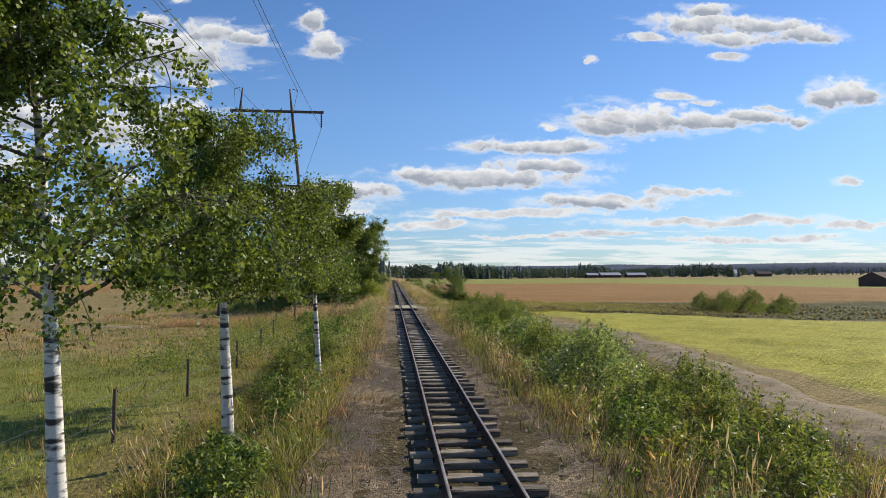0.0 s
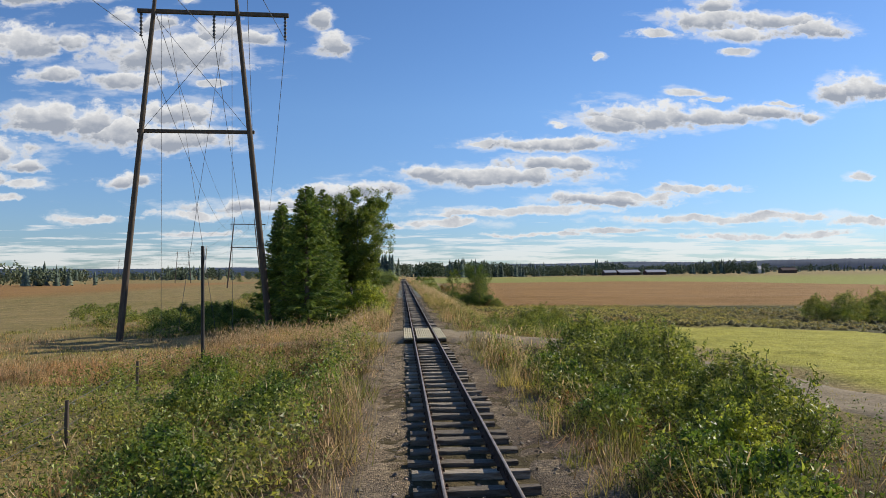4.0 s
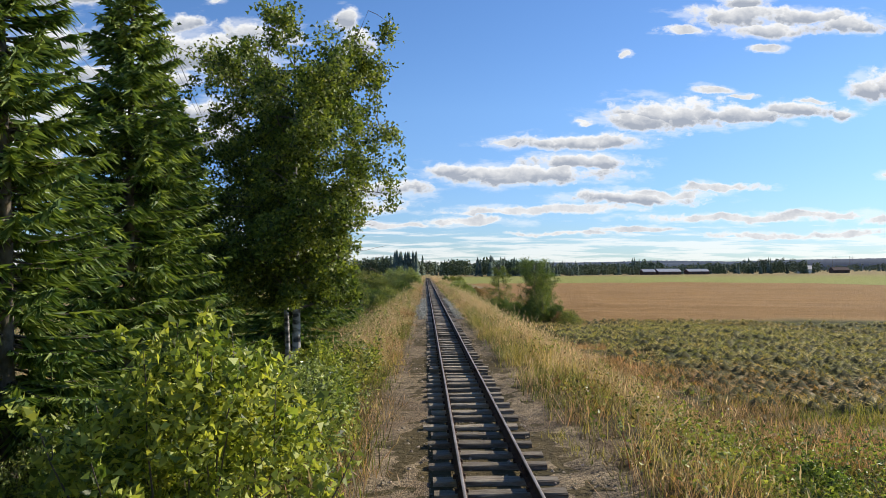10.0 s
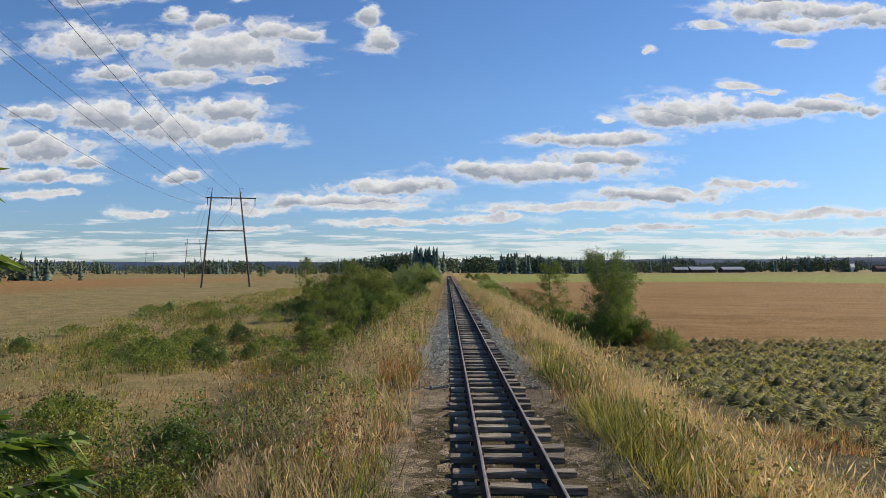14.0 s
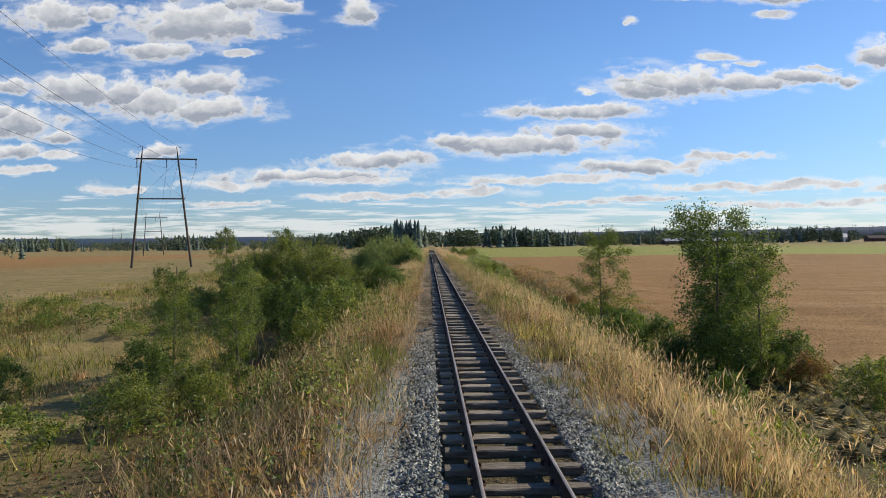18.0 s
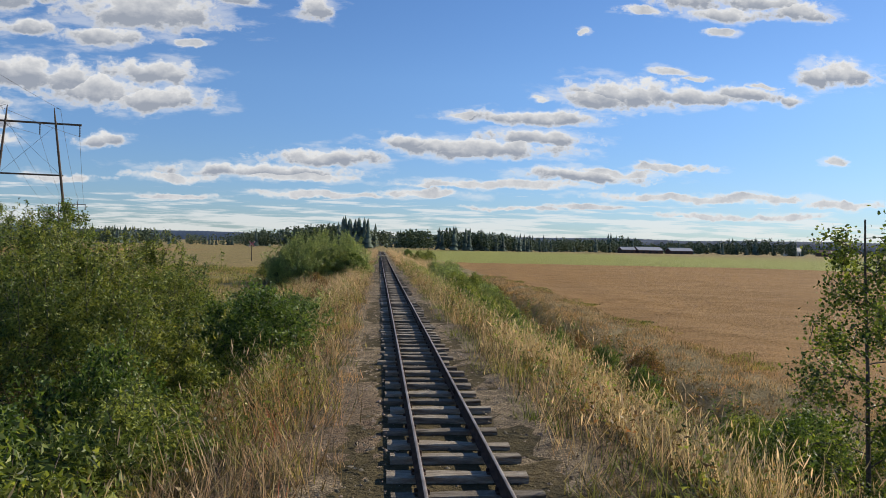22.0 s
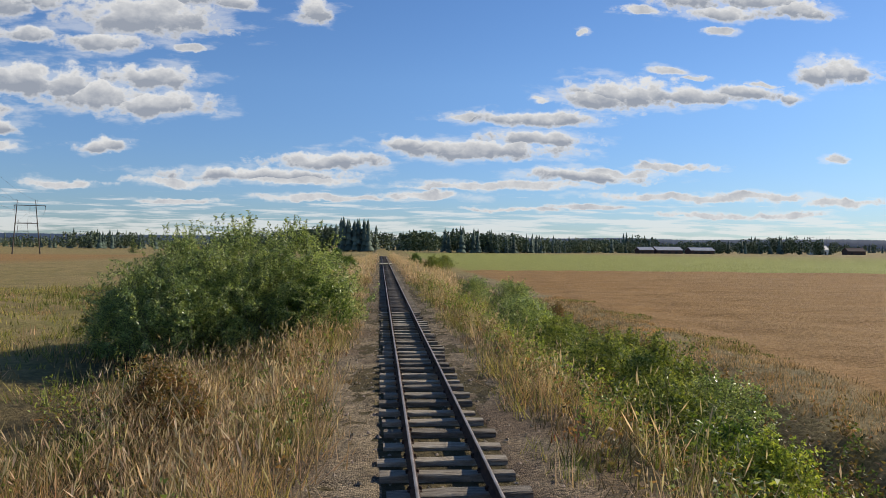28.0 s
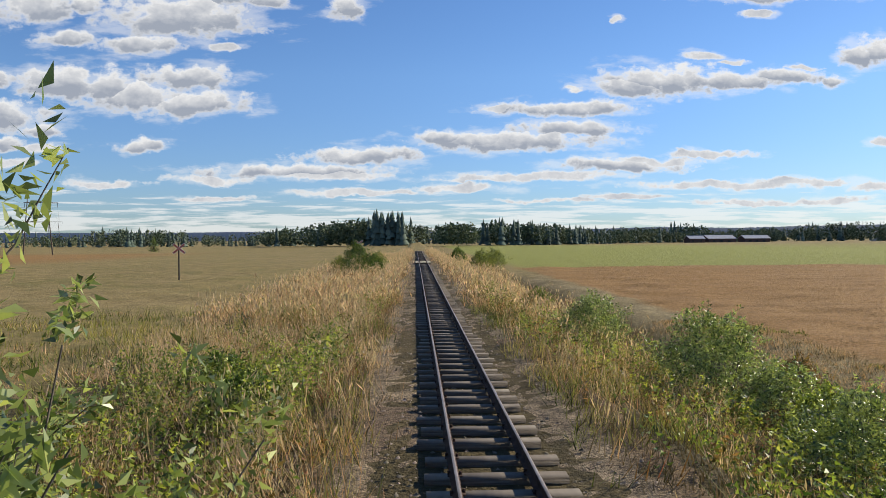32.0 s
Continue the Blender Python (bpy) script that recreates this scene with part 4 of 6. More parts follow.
def broadleaf(name, seed, height, spread, bare, leaf_n, leaf_size, droop, bark, leaf, limbs=16, crown_low=0.25, trunk_r=0.12, lean=(0, 0), label="", fuller=0.07, right=9.0, round_top=False, tuck=0.0):
    """A tree with a tapered trunk, limbs, hanging twigs and loose leaves; returns its Empty and its meshes."""
    rng = np.random.default_rng(seed)
    trunk, _ = bent((0, 0, -0.25), (lean[0], lean[1], 1), height * 0.97, 12, rng, 0.018, (0, 0, 0.06))
    wood = [tube(trunk, np.linspace(trunk_r, 0.015, len(trunk)) * np.r_[1.35, np.ones(len(trunk) - 1)], 9)]
    twigs, arms = [], []
    for k in range(limbs):
        t = bare + (0.96 - bare) * (k + rng.uniform(0, 0.8)) / limbs
        i = t * (len(trunk) - 1)
        p = trunk[int(i)] + (i - int(i)) * (trunk[min(int(i) + 1, len(trunk) - 1)] - trunk[int(i)])
        az = k * 2.4 + rng.uniform(-0.5, 0.5)
        q = (t - bare) / (1 - bare)
        reach = spread * ((1.0 - 0.75 * q ** 1.6) if not round_top else (0.45 + 1.6 * q * (1.05 - q) * 1.1)) * rng.uniform(0.6, 1.2)
        limb, _ = bent(p, (math.cos(az), math.sin(az), rng.uniform(0.25, 0.75)), reach, 7, rng, 0.13, (0, 0, -0.05 * droop))
        if limb[:, 0].max() > right - 0.1:
            continue
        arms.append(tube(limb, np.linspace(trunk_r * 0.34 * (1.1 - 0.7 * t), 0.006, len(limb)), 5))
        twigs.append(limb)
        for _ in range(7):
            q = limb[rng.integers(2, len(limb))]
            d = np.array((math.cos(az), math.sin(az), 0)) * 0.6 + rng.normal(0, 0.7, 3)
            sub, _ = bent(q, d, reach * rng.uniform(0.3, 0.6), 5, rng, 0.2, (0, 0, -0.16 * droop))
            if sub[-1][0] > right:
                continue
            arms.append(tube(sub, np.linspace(0.009, 0.003, len(sub)), 3))
            twigs.append(sub)
            for _ in range(2):
                s2, _ = bent(sub[rng.integers(1, 5)], rng.normal(0, 1, 3), reach * rng.uniform(0.15, 0.4), 4, rng, 0.2, (0, 0, -0.4 * droop))
                twigs.append(s2), twigs.append(s2)
    mean = leaf_n / len(twigs)
    pos = []
    for tw in twigs:
        per = max(2, int(mean * min(3.5, rng.exponential(1.0))))
        t = rng.uniform(0.25, 1.0, per) * (len(tw) - 1)
        i = np.minimum(t.astype(int), len(tw) - 2)
        pos.append(tw[i] + (t - i)[:, None] * (tw[i + 1] - tw[i]) + rng.normal(0, fuller * spread ** 0.5, (per, 3)))
    pos = np.concatenate(pos)
    pos = pos[(pos[:, 2] > crown_low) & (pos[:, 0] < np.where(pos[:, 2] < 5.0, right - tuck, right))]
    ob = new(name)
    v, f = gather(wood)
    part("trunk", mesh_from("trunk", v, f, bark, True), ob)
    v, f = gather(arms)
    part("branchwork", mesh_from("branchwork", v, f, M["bark"], True), ob)
    v, f = leaves(rng, pos, leaf_size, 0.8, 0.5 * droop, 1.3, 0.0, leaf_n > 60000)
    part("crown", mesh_from("crown", v, f, leaf), ob)
    return tagged(ob, label, "tree")


def spruce(name, seed, height, radius, label, sprays=185, low=0.03):
    rng = np.random.default_rng(seed)
    trunk, _ = bent((0, 0, -0.3), (0, 0, 1), height, 8, rng, 0.015)
    wood, A, B, S = [tube(trunk, np.linspace(0.16, 0.012, len(trunk)), 8)], [], [], []
    nw = int(height * 8.5)
    for k in range(nw):
        t = low + (0.985 - low) * k / nw
        z0 = height * t
        for j in range(rng.integers(4, 7)):
            az, z = rng.uniform(0, 2 * np.pi), z0 + rng.uniform(-0.12, 0.12)
            reach = radius * (1 - t) ** 0.8 * rng.uniform(0.72, 1.12) + 0.12
            n = 6
            s = np.linspace(0, 1, n)
            drop = -0.28 * reach * s + 0.22 * reach * s ** 2 + (0.12 - 0.3 * (1 - t)) * reach * s * 0.6 + 0.4 * t * reach * s
            br = np.stack([np.cos(az) * reach * s, np.sin(az) * reach * s, z + drop], 1) + rng.normal(0, 0.02, (n, 3))
            br[:, :2] += trunk[min(int(t * 8), 8)][None, :2]
            wood.append(tube(br, np.linspace(0.022, 0.005, n), 3))
            m = max(5, int(sprays * reach / radius) + 4)
            q = rng.uniform(0.1, 1.0, m) * (n - 1)
            i = np.minimum(q.astype(int), n - 2)
            p = br[i] + (q - i)[:, None] * (br[i + 1] - br[i])
            side = rng.choice([-1, 1], m)
            a2 = az + side * rng.uniform(0.35, 1.0, m)
            L = rng.uniform(0.12, 0.27, m) * (0.6 + 0.6 * min(1, reach)) * (1.15 - 0.45 * q / (n - 1))
            d = np.stack([np.cos(a2), np.sin(a2), rng.uniform(-0.9, 0.2, m)], 1)
            A.append(p), B.append(d * L[:, None]), S.append(np.full(m, 1.0))
    p, d = np.concatenate(A), np.concatenate(B)
    out, m = [], len(p)
    up = np.cross(d, rng.normal(size=(m, 3)))
    up /= np.linalg.norm(up, axis=1)[:, None] + 1e-9
    w = up * 0.029 * rng.uniform(0.7, 1.4, m)[:, None]
    out.append(np.stack([p + w + 0.1 * d, p - w, p + d], 1).reshape(-1, 3))
    f = np.arange(3 * m).reshape(-1, 3)
    ob = new(name)
    v2, f2 = gather(wood)
    part("trunk", mesh_from("trunk", v2, f2, M["bark"], True), ob)
    part("crown", mesh_from("crown", out[0], f, M["spruce_needle"]), ob)
    return tagged(ob, label, "tree")


def bush(name, seed, w, h, leaf_n, leaf_size, leaf, label, stems=22, category="bush", long=1.7, up=0.25, lobes=34):
    """Many stems from one stool, leafy from low down, with an uneven outline."""
    rng = np.random.default_rng(seed)
    wood, tw = [], []
    for k in range(stems):
        az, r = rng.uniform(0, 2 * np.pi), rng.uniform(0, 1) ** 0.6
        p = (math.cos(az) * r * w * 0.28, math.sin(az) * r * w * 0.28, -0.1)
        hh = h * (1.05 - 0.42 * r ** 2) * rng.uniform(0.72, 1.0)
        st, _ = bent(p, (math.cos(az) * r * w * 0.34, math.sin(az) * r * w * 0.34, hh), math.hypot(hh, r * w * 0.3), 6, rng, 0.09)
        wood.append(tube(st, np.linspace(0.014, 0.004, len(st)), 4))
        tw.append(st)
        for j in range(7):
            q = st[rng.integers(1, len(st))]
            sub, _ = bent(q, (rng.normal(0, 0.8), rng.normal(0, 0.8), 0.5), rng.uniform(0.14, 0.26) * min(w, h), 4, rng, 0.2)
            if j < 1:
                wood.append(tube(sub, np.linspace(0.006, 0.003, len(sub)), 3))
            tw += [sub, sub]
    per = max(1, int(leaf_n * 0.3) // len(tw))
    pos = []
    for t_ in tw:
        t = rng.uniform(0.1, 1.0, per) * (len(t_) - 1)
        i = np.minimum(t.astype(int), len(t_) - 2)
        pos.append(t_[i] + (t - i)[:, None] * (t_[i + 1] - t_[i]) + rng.normal(0, 0.03, (per, 3)))
    # leafy lobes that close the dome
    m = int(leaf_n * 0.6) // lobes
    for k in range(lobes):
        az, q = k * 2.4 + rng.uniform(-0.4, 0.4), math.sqrt((k + 0.5) / lobes)
        c = np.array((math.cos(az) * q * w * 0.42, math.sin(az) * q * w * 0.42, h * (0.8 * math.sqrt(1.02 - q ** 2) * rng.uniform(0.6, 1.04) + 0.08)))
        d = rng.normal(size=(m, 3))
        d /= np.linalg.norm(d, axis=1)[:, None]
        d *= (rng.uniform(0.45, 1.0, m) ** 0.5)[:, None] * np.array((w, w, 1.1 * h)) * 0.74 / math.sqrt(lobes) * rng.uniform(0.65, 1.25)
        pos.append(np.maximum(c + d, (-99, -99, 0.03)))
    # upright shoots that break the outline
    m = max(6, int(leaf_n * 0.1) // (stems + 6))
    for k in range(stems + 6):
        az, q = rng.uniform(0, 2 * np.pi), rng.uniform(0, 0.85)
        foot = np.array((math.cos(az) * q * w * 0.42, math.sin(az) * q * w * 0.42, h * 0.84 * math.sqrt(1 - q ** 2)))
        st, _ = bent(foot, (math.cos(az) * q * 0.5, math.sin(az) * q * 0.5, 1), h * rng.uniform(0.1, 0.3), 4, rng, 0.1)
        wood.append(tube(st, np.linspace(0.007, 0.002, len(st)), 3))
        t = rng.uniform(0, 1, m) ** 1.3 * (len(st) - 1)
        i = np.minimum(t.astype(int), len(st) - 2)
        pos.append(st[i] + (t - i)[:, None] * (st[i + 1] - st[i]) + rng.normal(0, 1, (m, 3)) * (0.045 * (1.1 - t / len(st)))[:, None])
    ob = new(name)
    if stems > 8:
        v, f = gather(wood)
        part("branchwork", mesh_from("branchwork", v, f, M["bark"], True), ob)
    v, f = leaves(rng, np.concatenate(pos), leaf_size, 0.8, 0, long, up, True)
    part("foliage", mesh_from("foliage", v, f, leaf), ob)
    return tagged(ob, label, category)


def at(ob, x, y, turn=0.0, s=1.0, sink=0.05, sz=None):
    ob.matrix_basis = pose(x, y, land1(x, y) - sink, 0, 0, turn) @ Matrix.Diagonal((s, s, sz or s, 1))
    return ob


def again(ob, x, y, turn=0.0, s=1.0, sink=0.05, sz=None, label=""):
    c = copy_thing(ob, Matrix())
    at(c, x, y, turn, s, sink, sz)
    if label:
        c["label"] = label
    return c


# the row of birches beside the line
BL = "roadside silver birch with white black-banded bark and drooping leafy twigs"
b1 = at(tagged(broadleaf("birch_tree", 31, 7.6, 2.5, 0.4, 38000, 0.052, 1.0, M["birch_bark"], M["birch_leaf"], 26, 2.6, 0.12, (-0.06, 0), BL, 0.05, 2.7), group="birches beside the line"), -4.65, 8.5)
b2 = at(tagged(broadleaf("birch_tree", 47, 6.7, 2.4, 0.46, 60000, 0.045, 0.9, M["birch_bark"], M["birch_leaf"], 34, 2.9, 0.13, (0.03, 0), BL, 0.055, 2.3), group="birches beside the line"), -4.05, 13.9)
b3 = at(tagged(broadleaf("birch_tree", 58, 6.0, 2.5, 0.4, 46000, 0.05, 1.7, M["birch_bark"], M["birch_leaf"], 30, 2.5, 0.085, (-0.03, 0), BL, 0.05, 1.35), group="birches beside the line"), -2.98, 20.3)

# spruces and aspens past the crossing
S1 = spruce("spruce_tree", 5, 8.3, 2.35, "dense dark green spruce with branches down to the grass", 205)
S2 = spruce("spruce_tree", 9, 9.4, 2.3, "tall dark green spruce with drooping branch tips", 190)
tagged(S1, group="spruces beside the line"), tagged(S2, group="spruces beside the line")
at(S1, -5.95, 64.9, 10), at(S2, -6.3, 70.4, 80, 0.98)
again(S2, -6.2, 74.0, 200, 1.0)
again(S1, -7.6, 67.2, 70, 0.92)
again(S1, -5.9, 88.0, 250, 1.28, sz=1.2)
again(S1, -8.5, 84.0, 30, 1.1)
again(S2, -8.4, 72.3, 130, 0.9)
again(S2, -7.2, 78.6, 20, 0.95)
T1 = at(broadleaf("birch_tree", 71, 9.7, 3.2, 0.3, 90000, 0.08, 0.35, M["birch_bark_grey"], M["birch_leaf"], 50, 2.7, 0.13, (0, 0), "tall leafy birch with a white trunk at the spruces", 0.055, 2.75, True, 1.15), -4.0, 78.8)
T2 = at(broadleaf("birch_tree", 77, 8.8, 2.7, 0.33, 40000, 0.066, 0.35, M["birch_bark_grey"], M["dark_leaf"], 32, 2.7, 0.09, (0, 0), "slimmer leafy birch behind the taller one", 0.055, 2.9, False, 1.5), -4.6, 81.0)

# young trees in the hollow on the right
A1 = at(broadleaf("aspen_tree", 91, 6.6, 2.2, 0.08, 32000, 0.06, 0.1, M["bark"], M["dark_leaf"], 34, 0.3, 0.07, (0.05, 0), "bushy young aspen rising out of the ditch", 0.1, 9.0, True), 10.1, 134.3)
A2 = at(broadleaf("aspen_tree", 93, 6.1, 1.5, 0.1, 15000, 0.05, 0.1, M["bark"], M["birch_leaf"], 24, 0.4, 0.05, (-0.04, 0), "slender young aspen with an airy crown", 0.08, 9.0, True), 7.3, 141.0)
AL = "slender young aspen among the willows"
again(A2, -7.7, 132.6, 40, 0.7, label=AL)
again(A2, -6.6, 128.4, 100, 0.62, label=AL)
again(A2, -9.2, 130.4, 260, 0.66, label=AL)
again(A2, -15.0, 158.0, 160, 0.8, label=AL)
again(A2, -9.6, 150.5, 10, 0.78, label=AL)
again(A1, 11.6, 136.4, 120, 0.8)
again(A2, 10.6, 131.6, 70, 0.85)

# bushes -------------------------------------------------------------------
W1 = bush("willow_bush", 201, 2.4, 1.7, 9000, 0.034, M["willow_leaf"], "grey-green willow bush among dry grass", 14, long=3.0)
W2 = bush("willow_bush", 202, 3.0, 2.1, 12000, 0.036, M["willow_leaf"], "rounded willow bush with upright shoots", 18, long=3.0)
W3 = bush("alder_bush", 203, 2.3, 1.9, 11000, 0.042, M["dark_leaf"], "dark green alder bush on the bank", 14, long=1.8)
W4 = bush("rowan_bush", 204, 2.4, 2.0, 11000, 0.056, M["yellow_leaf"], "bright yellow-green bush below the spruces", 16)
W5 = bush("weed_clump", 205, 1.8, 1.0, 4000, 0.042, M["herb_leaf"], "clump of tall leafy weeds on the verge", 16, "weeds", 2.2, 0.1)
W6 = bush("rusty_bush", 206, 1.6, 1.3, 5200, 0.044, M["rust_leaf"], "small bush with rusty brown leaves", 12)
W7 = bush("low_scrub", 207, 2.4, 0.9, 3200, 0.045, M["willow_leaf"], "low rounded willow scrub in the hollow", 8, long=2.0)
W8 = bush("willow_thicket", 208, 4.8, 3.7, 44000, 0.036, M["thicket_leaf"], "large rounded willow thicket beside the line", 34, long=2.6, lobes=90)
W9 = bush("willow_thicket", 209, 4.6, 3.6, 52000, 0.033, M["silver_leaf"], "large grey-green willow thicket beside the line", 40, long=2.9, lobes=90)
W10 = bush("silver_willow", 210, 2.6, 1.9, 10000, 0.038, M["silver_leaf"], "pale grey-green willow bush with shiny leaves", 16, long=2.4)
KIND = {10: W10, 8: W8, 9: W9, 1: W1, 2: W2, 3: W3, 4: W4, 5: W5, 6: W6, 7: W7}
plant_rng = np.random.default_rng(77)
planted = set()


def plant(key, *places):
    """Sets bushes of one kind at places x, y, size."""
    for x, y, s in places:
        turn, wide, tall = plant_rng.uniform(0, 360), s * plant_rng.uniform(0.92, 1.08), s * plant_rng.uniform(0.9, 1.12)
        if key in planted:
            again(KIND[key], x, y, turn, wide, sz=tall)
        else:
            planted.add(key)
            at(KIND[key], x, y, turn, s)


# verge on the right before the crossing
plant(1, (3.9, 9.5, 0.9), (3.6, 13.0, 0.9), (4.8, 14.0, 1.0), (4.5, 20.5, 1.0), (3.7, 22.8, 0.95), (4.6, 30.5, 1.0), (4.7, 36.0, 1.05), (3.6, 38.0, 1.0), (3.5, 41.6, 1.05), (5.4, 43.0, 1.1), (4.2, 44.8, 1.1), (5.4, 46.4, 1.0), (6.4, 44.6, 0.9))
plant(10, (3.7, 16.7, 1.1), (4.0, 27.3, 0.95), (4.4, 24.2, 0.75))
plant(2, (5.6, 38.4, 0.8), (4.7, 40.2, 0.9), (4.8, 42.6, 0.9))
plant(4, (4.0, 25.6, 0.65), (3.7, 34.5, 0.65))
plant(5, (2.9, 11.5, 0.9), (3.4, 17.8, 1.1), (3.3, 20.0, 0.9), (3.0, 25.0, 1.0), (3.4, 29.0, 1.0), (3.2, 32.5, 1.1), (3.8, 47.4, 0.9), (2.6, 28.0, 0.7), (2.5, 33.0, 0.75), (2.5, 36.5, 0.8), (2.6, 39.5, 0.8), (2.6, 42.5, 0.8))
# right, past the crossing
plant(2, (4.9, 61.0, 0.65), (5.8, 64.0, 0.85), (7.2, 66.5, 0.9), (8.6, 69.0, 0.75))
plant(1, (4.4, 66.0, 0.85), (9.6, 65.5, 0.7))
plant(5, (4.4, 58.0, 0.8), (5.4, 67.5, 1.0), (7.6, 63.0, 1.0), (5.6, 72.6, 0.9))
plant(6, (6.6, 70.5, 0.9), (4.6, 63.0, 0.7))
# left, before the crossing
plant(5, (-2.9, 9.5, 0.8), (-3.6, 11.5, 0.9), (-3.0, 14.5, 0.8), (-4.0, 19.0, 0.9), (-3.4, 26.0, 1.0), (-3.2, 29.0, 1.0), (-4.4, 31.5, 1.1), (-3.5, 34.0, 1.0), (-4.8, 37.0, 1.1), (-3.6, 40.0, 1.0), (-5.4, 41.5, 1.1), (-4.2, 44.5, 1.0), (-6.2, 45.5, 1.1))
plant(1, (-3.3, 17.5, 0.6), (-3.0, 23.5, 0.6), (-4.0, 22.4, 0.7))
plant(6, (-3.0, 44.0, 0.7), (-4.0, 47.0, 0.6))
# left at the spruces
plant(4, (-2.85, 67.3, 1.1), (-3.9, 68.6, 1.05), (-2.9, 75.0, 0.65), (-3.7, 77.0, 0.8), (-5.2, 73.2, 0.9))
plant(10, (-2.8, 71.4, 0.8), (-4.2, 71.0, 0.95), (-3.3, 73.4, 0.8), (-5.0, 69.4, 0.9))
plant(2, (-4.4, 66.4, 0.55), (-4.6, 75.6, 0.8))
plant(1, (-3.2, 76.0, 0.7), (-4.0, 84.5, 0.6))
plant(3, (-11.5, 71.0, 0.9), (-13.5, 74.0, 0.95), (-14.5, 80.0, 0.9), (-17.5, 82.0, 0.9), (-10.2, 68.8, 0.8))
plant(7, (-12.5, 70.0, 1.2), (-5.8, 93.0, 0.52), (-12.0, 76.5, 1.5), (-17.0, 78.0, 1.6), (-15.0, 70.0, 1.4), (-22.0, 82.0, 1.6), (-30.0, 95.0, 1.8), (-34.0, 112.0, 1.7))
# thickets of the hollow on the left
plant(8, (-8.9, 147.0, 1.05), (-6.6, 144.2, 1.0), (-10.9, 149.0, 0.9), (-6.9, 149.8, 0.95))
plant(1, (-4.8, 136.4, 1.25), (-5.6, 134.2, 1.0), (-3.9, 138.6, 0.9), (-8.2, 124.5, 0.9), (-7.0, 126.0, 0.8), (-4.6, 144.5, 0.9))
plant(3, (-5.9, 138.8, 1.2), (-7.4, 140.6, 1.25), (-5.0, 141.4, 1.1), (-3.4, 146.4, 1.15), (-3.9, 148.6, 1.15), (-4.6, 147.2, 1.2), (-3.2, 150.0, 0.85), (-9.4, 128.4, 0.8))
plant(2, (-4.2, 140.4, 0.8), (-9.6, 142.0, 1.1))
plant(5, (-4.8, 151.0, 1.4), (-5.9, 150.0, 1.4), (-6.9, 151.6, 1.3), (-4.0, 153.4, 1.2), (-5.4, 155.0, 1.2), (-3.6, 161.0, 0.8))
plant(6, (-3.6, 163.5, 0.9), (-4.6, 175.4, 0.95), (-3.9, 174.2, 0.8))
hollow_rng = np.random.default_rng(5)
for k in range(110):
    hx, hy = -5.8 - 22.0 * hollow_rng.uniform(0, 1) ** 1.2, hollow_rng.uniform(96, 150)
    if (hy > 124 and hx > -13) or math.sin(hy * 0.28 + hx * 0.1) < -0.25:
        continue
    plant(3 if k % 3 == 0 else 7, (hx, hy, hollow_rng.uniform(0.7, 1.2) * (0.6 if k % 3 == 0 else 1.1)))
# the broad bush further on, on the left
plant(9, (-3.3, 184.6, 1.0), (-5.1, 185.2, 1.08), (-6.9, 185.6, 0.98))
plant(3, (-2.5, 182.9, 0.95), (-8.3, 184.8, 0.7))
plant(9, (-3.9, 183.2, 0.82), (-5.6, 182.9, 0.85), (-7.4, 183.6, 0.8))
plant(1, (-8.8, 186.4, 1.2), (-8.0, 254.0, 0.9))
plant(5, (-3.6, 195.0, 1.0), (-4.8, 198.0, 1.0))
plant(3, (-5.8, 246.0, 1.4), (-4.4, 249.0, 0.9))
plant(2, (-4.8, 263.0, 0.9))
# right, the hollow
plant(3, (8.9, 137.5, 1.2), (7.2, 136.6, 1.1), (8.0, 139.8, 1.1), (6.6, 139.2, 0.95), (6.9, 142.6, 0.9), (8.4, 144.6, 0.8), (11.2, 133.8, 1.1), (12.2, 132.6, 0.95), (9.4, 131.6, 1.1), (8.2, 133.4, 0.9), (7.0, 126.0, 0.8))
plant(1, (9.4, 143.0, 0.8), (8.2, 146.6, 0.7), (6.4, 121.5, 0.6), (12.5, 128.0, 1.0), (6.6, 148.6, 0.7), (7.6, 145.6, 0.8))
plant(6, (12.2, 131.4, 1.0), (7.6, 151.0, 0.9), (8.4, 154.0, 1.0), (7.9, 157.4, 0.9), (7.8, 161.0, 0.9), (7.6, 165.0, 0.8))
# right, along the ditch beside the stubble
plant(3, (7.0, 150.6, 0.7), (7.4, 155.6, 0.7), (6.6, 159.2, 0.6))
plant(1, (5.2, 164.0, 0.75), (5.8, 169.0, 0.8), (4.9, 176.0, 0.95), (5.6, 178.6, 1.05), (5.0, 181.0, 1.0), (6.4, 183.0, 1.0), (4.9, 185.4, 0.95), (6.0, 188.0, 0.9))
plant(5, (4.4, 157.0, 0.9), (5.2, 161.5, 1.0), (4.4, 166.4, 1.1), (4.2, 169.6, 1.0), (4.6, 173.0, 1.1), (4.2, 190.5, 1.0), (6.6, 192.6, 1.1))
plant(4, (5.0, 167.4, 0.6), (4.4, 171.4, 0.65), (5.9, 180.4, 0.7), (5.6, 191.0, 0.65), (5.9, 194.6, 0.7))
plant(10, (6.2, 176.6, 0.9), (4.4, 188.9, 0.95), (5.3, 192.6, 0.9), (6.1, 199.9, 1.1), (6.7, 197.6, 1.0), (5.2, 207.4, 1.0))
plant(6, (8.2, 186.0, 1.0), (8.0, 193.0, 0.9), (8.8, 201.0, 0.8))
plant(1, (6.5, 226.0, 0.8))
plant(2, (7.0, 268.0, 1.1), (9.0, 275.0, 1.2))
plant(3, (5.5, 290.0, 1.2))
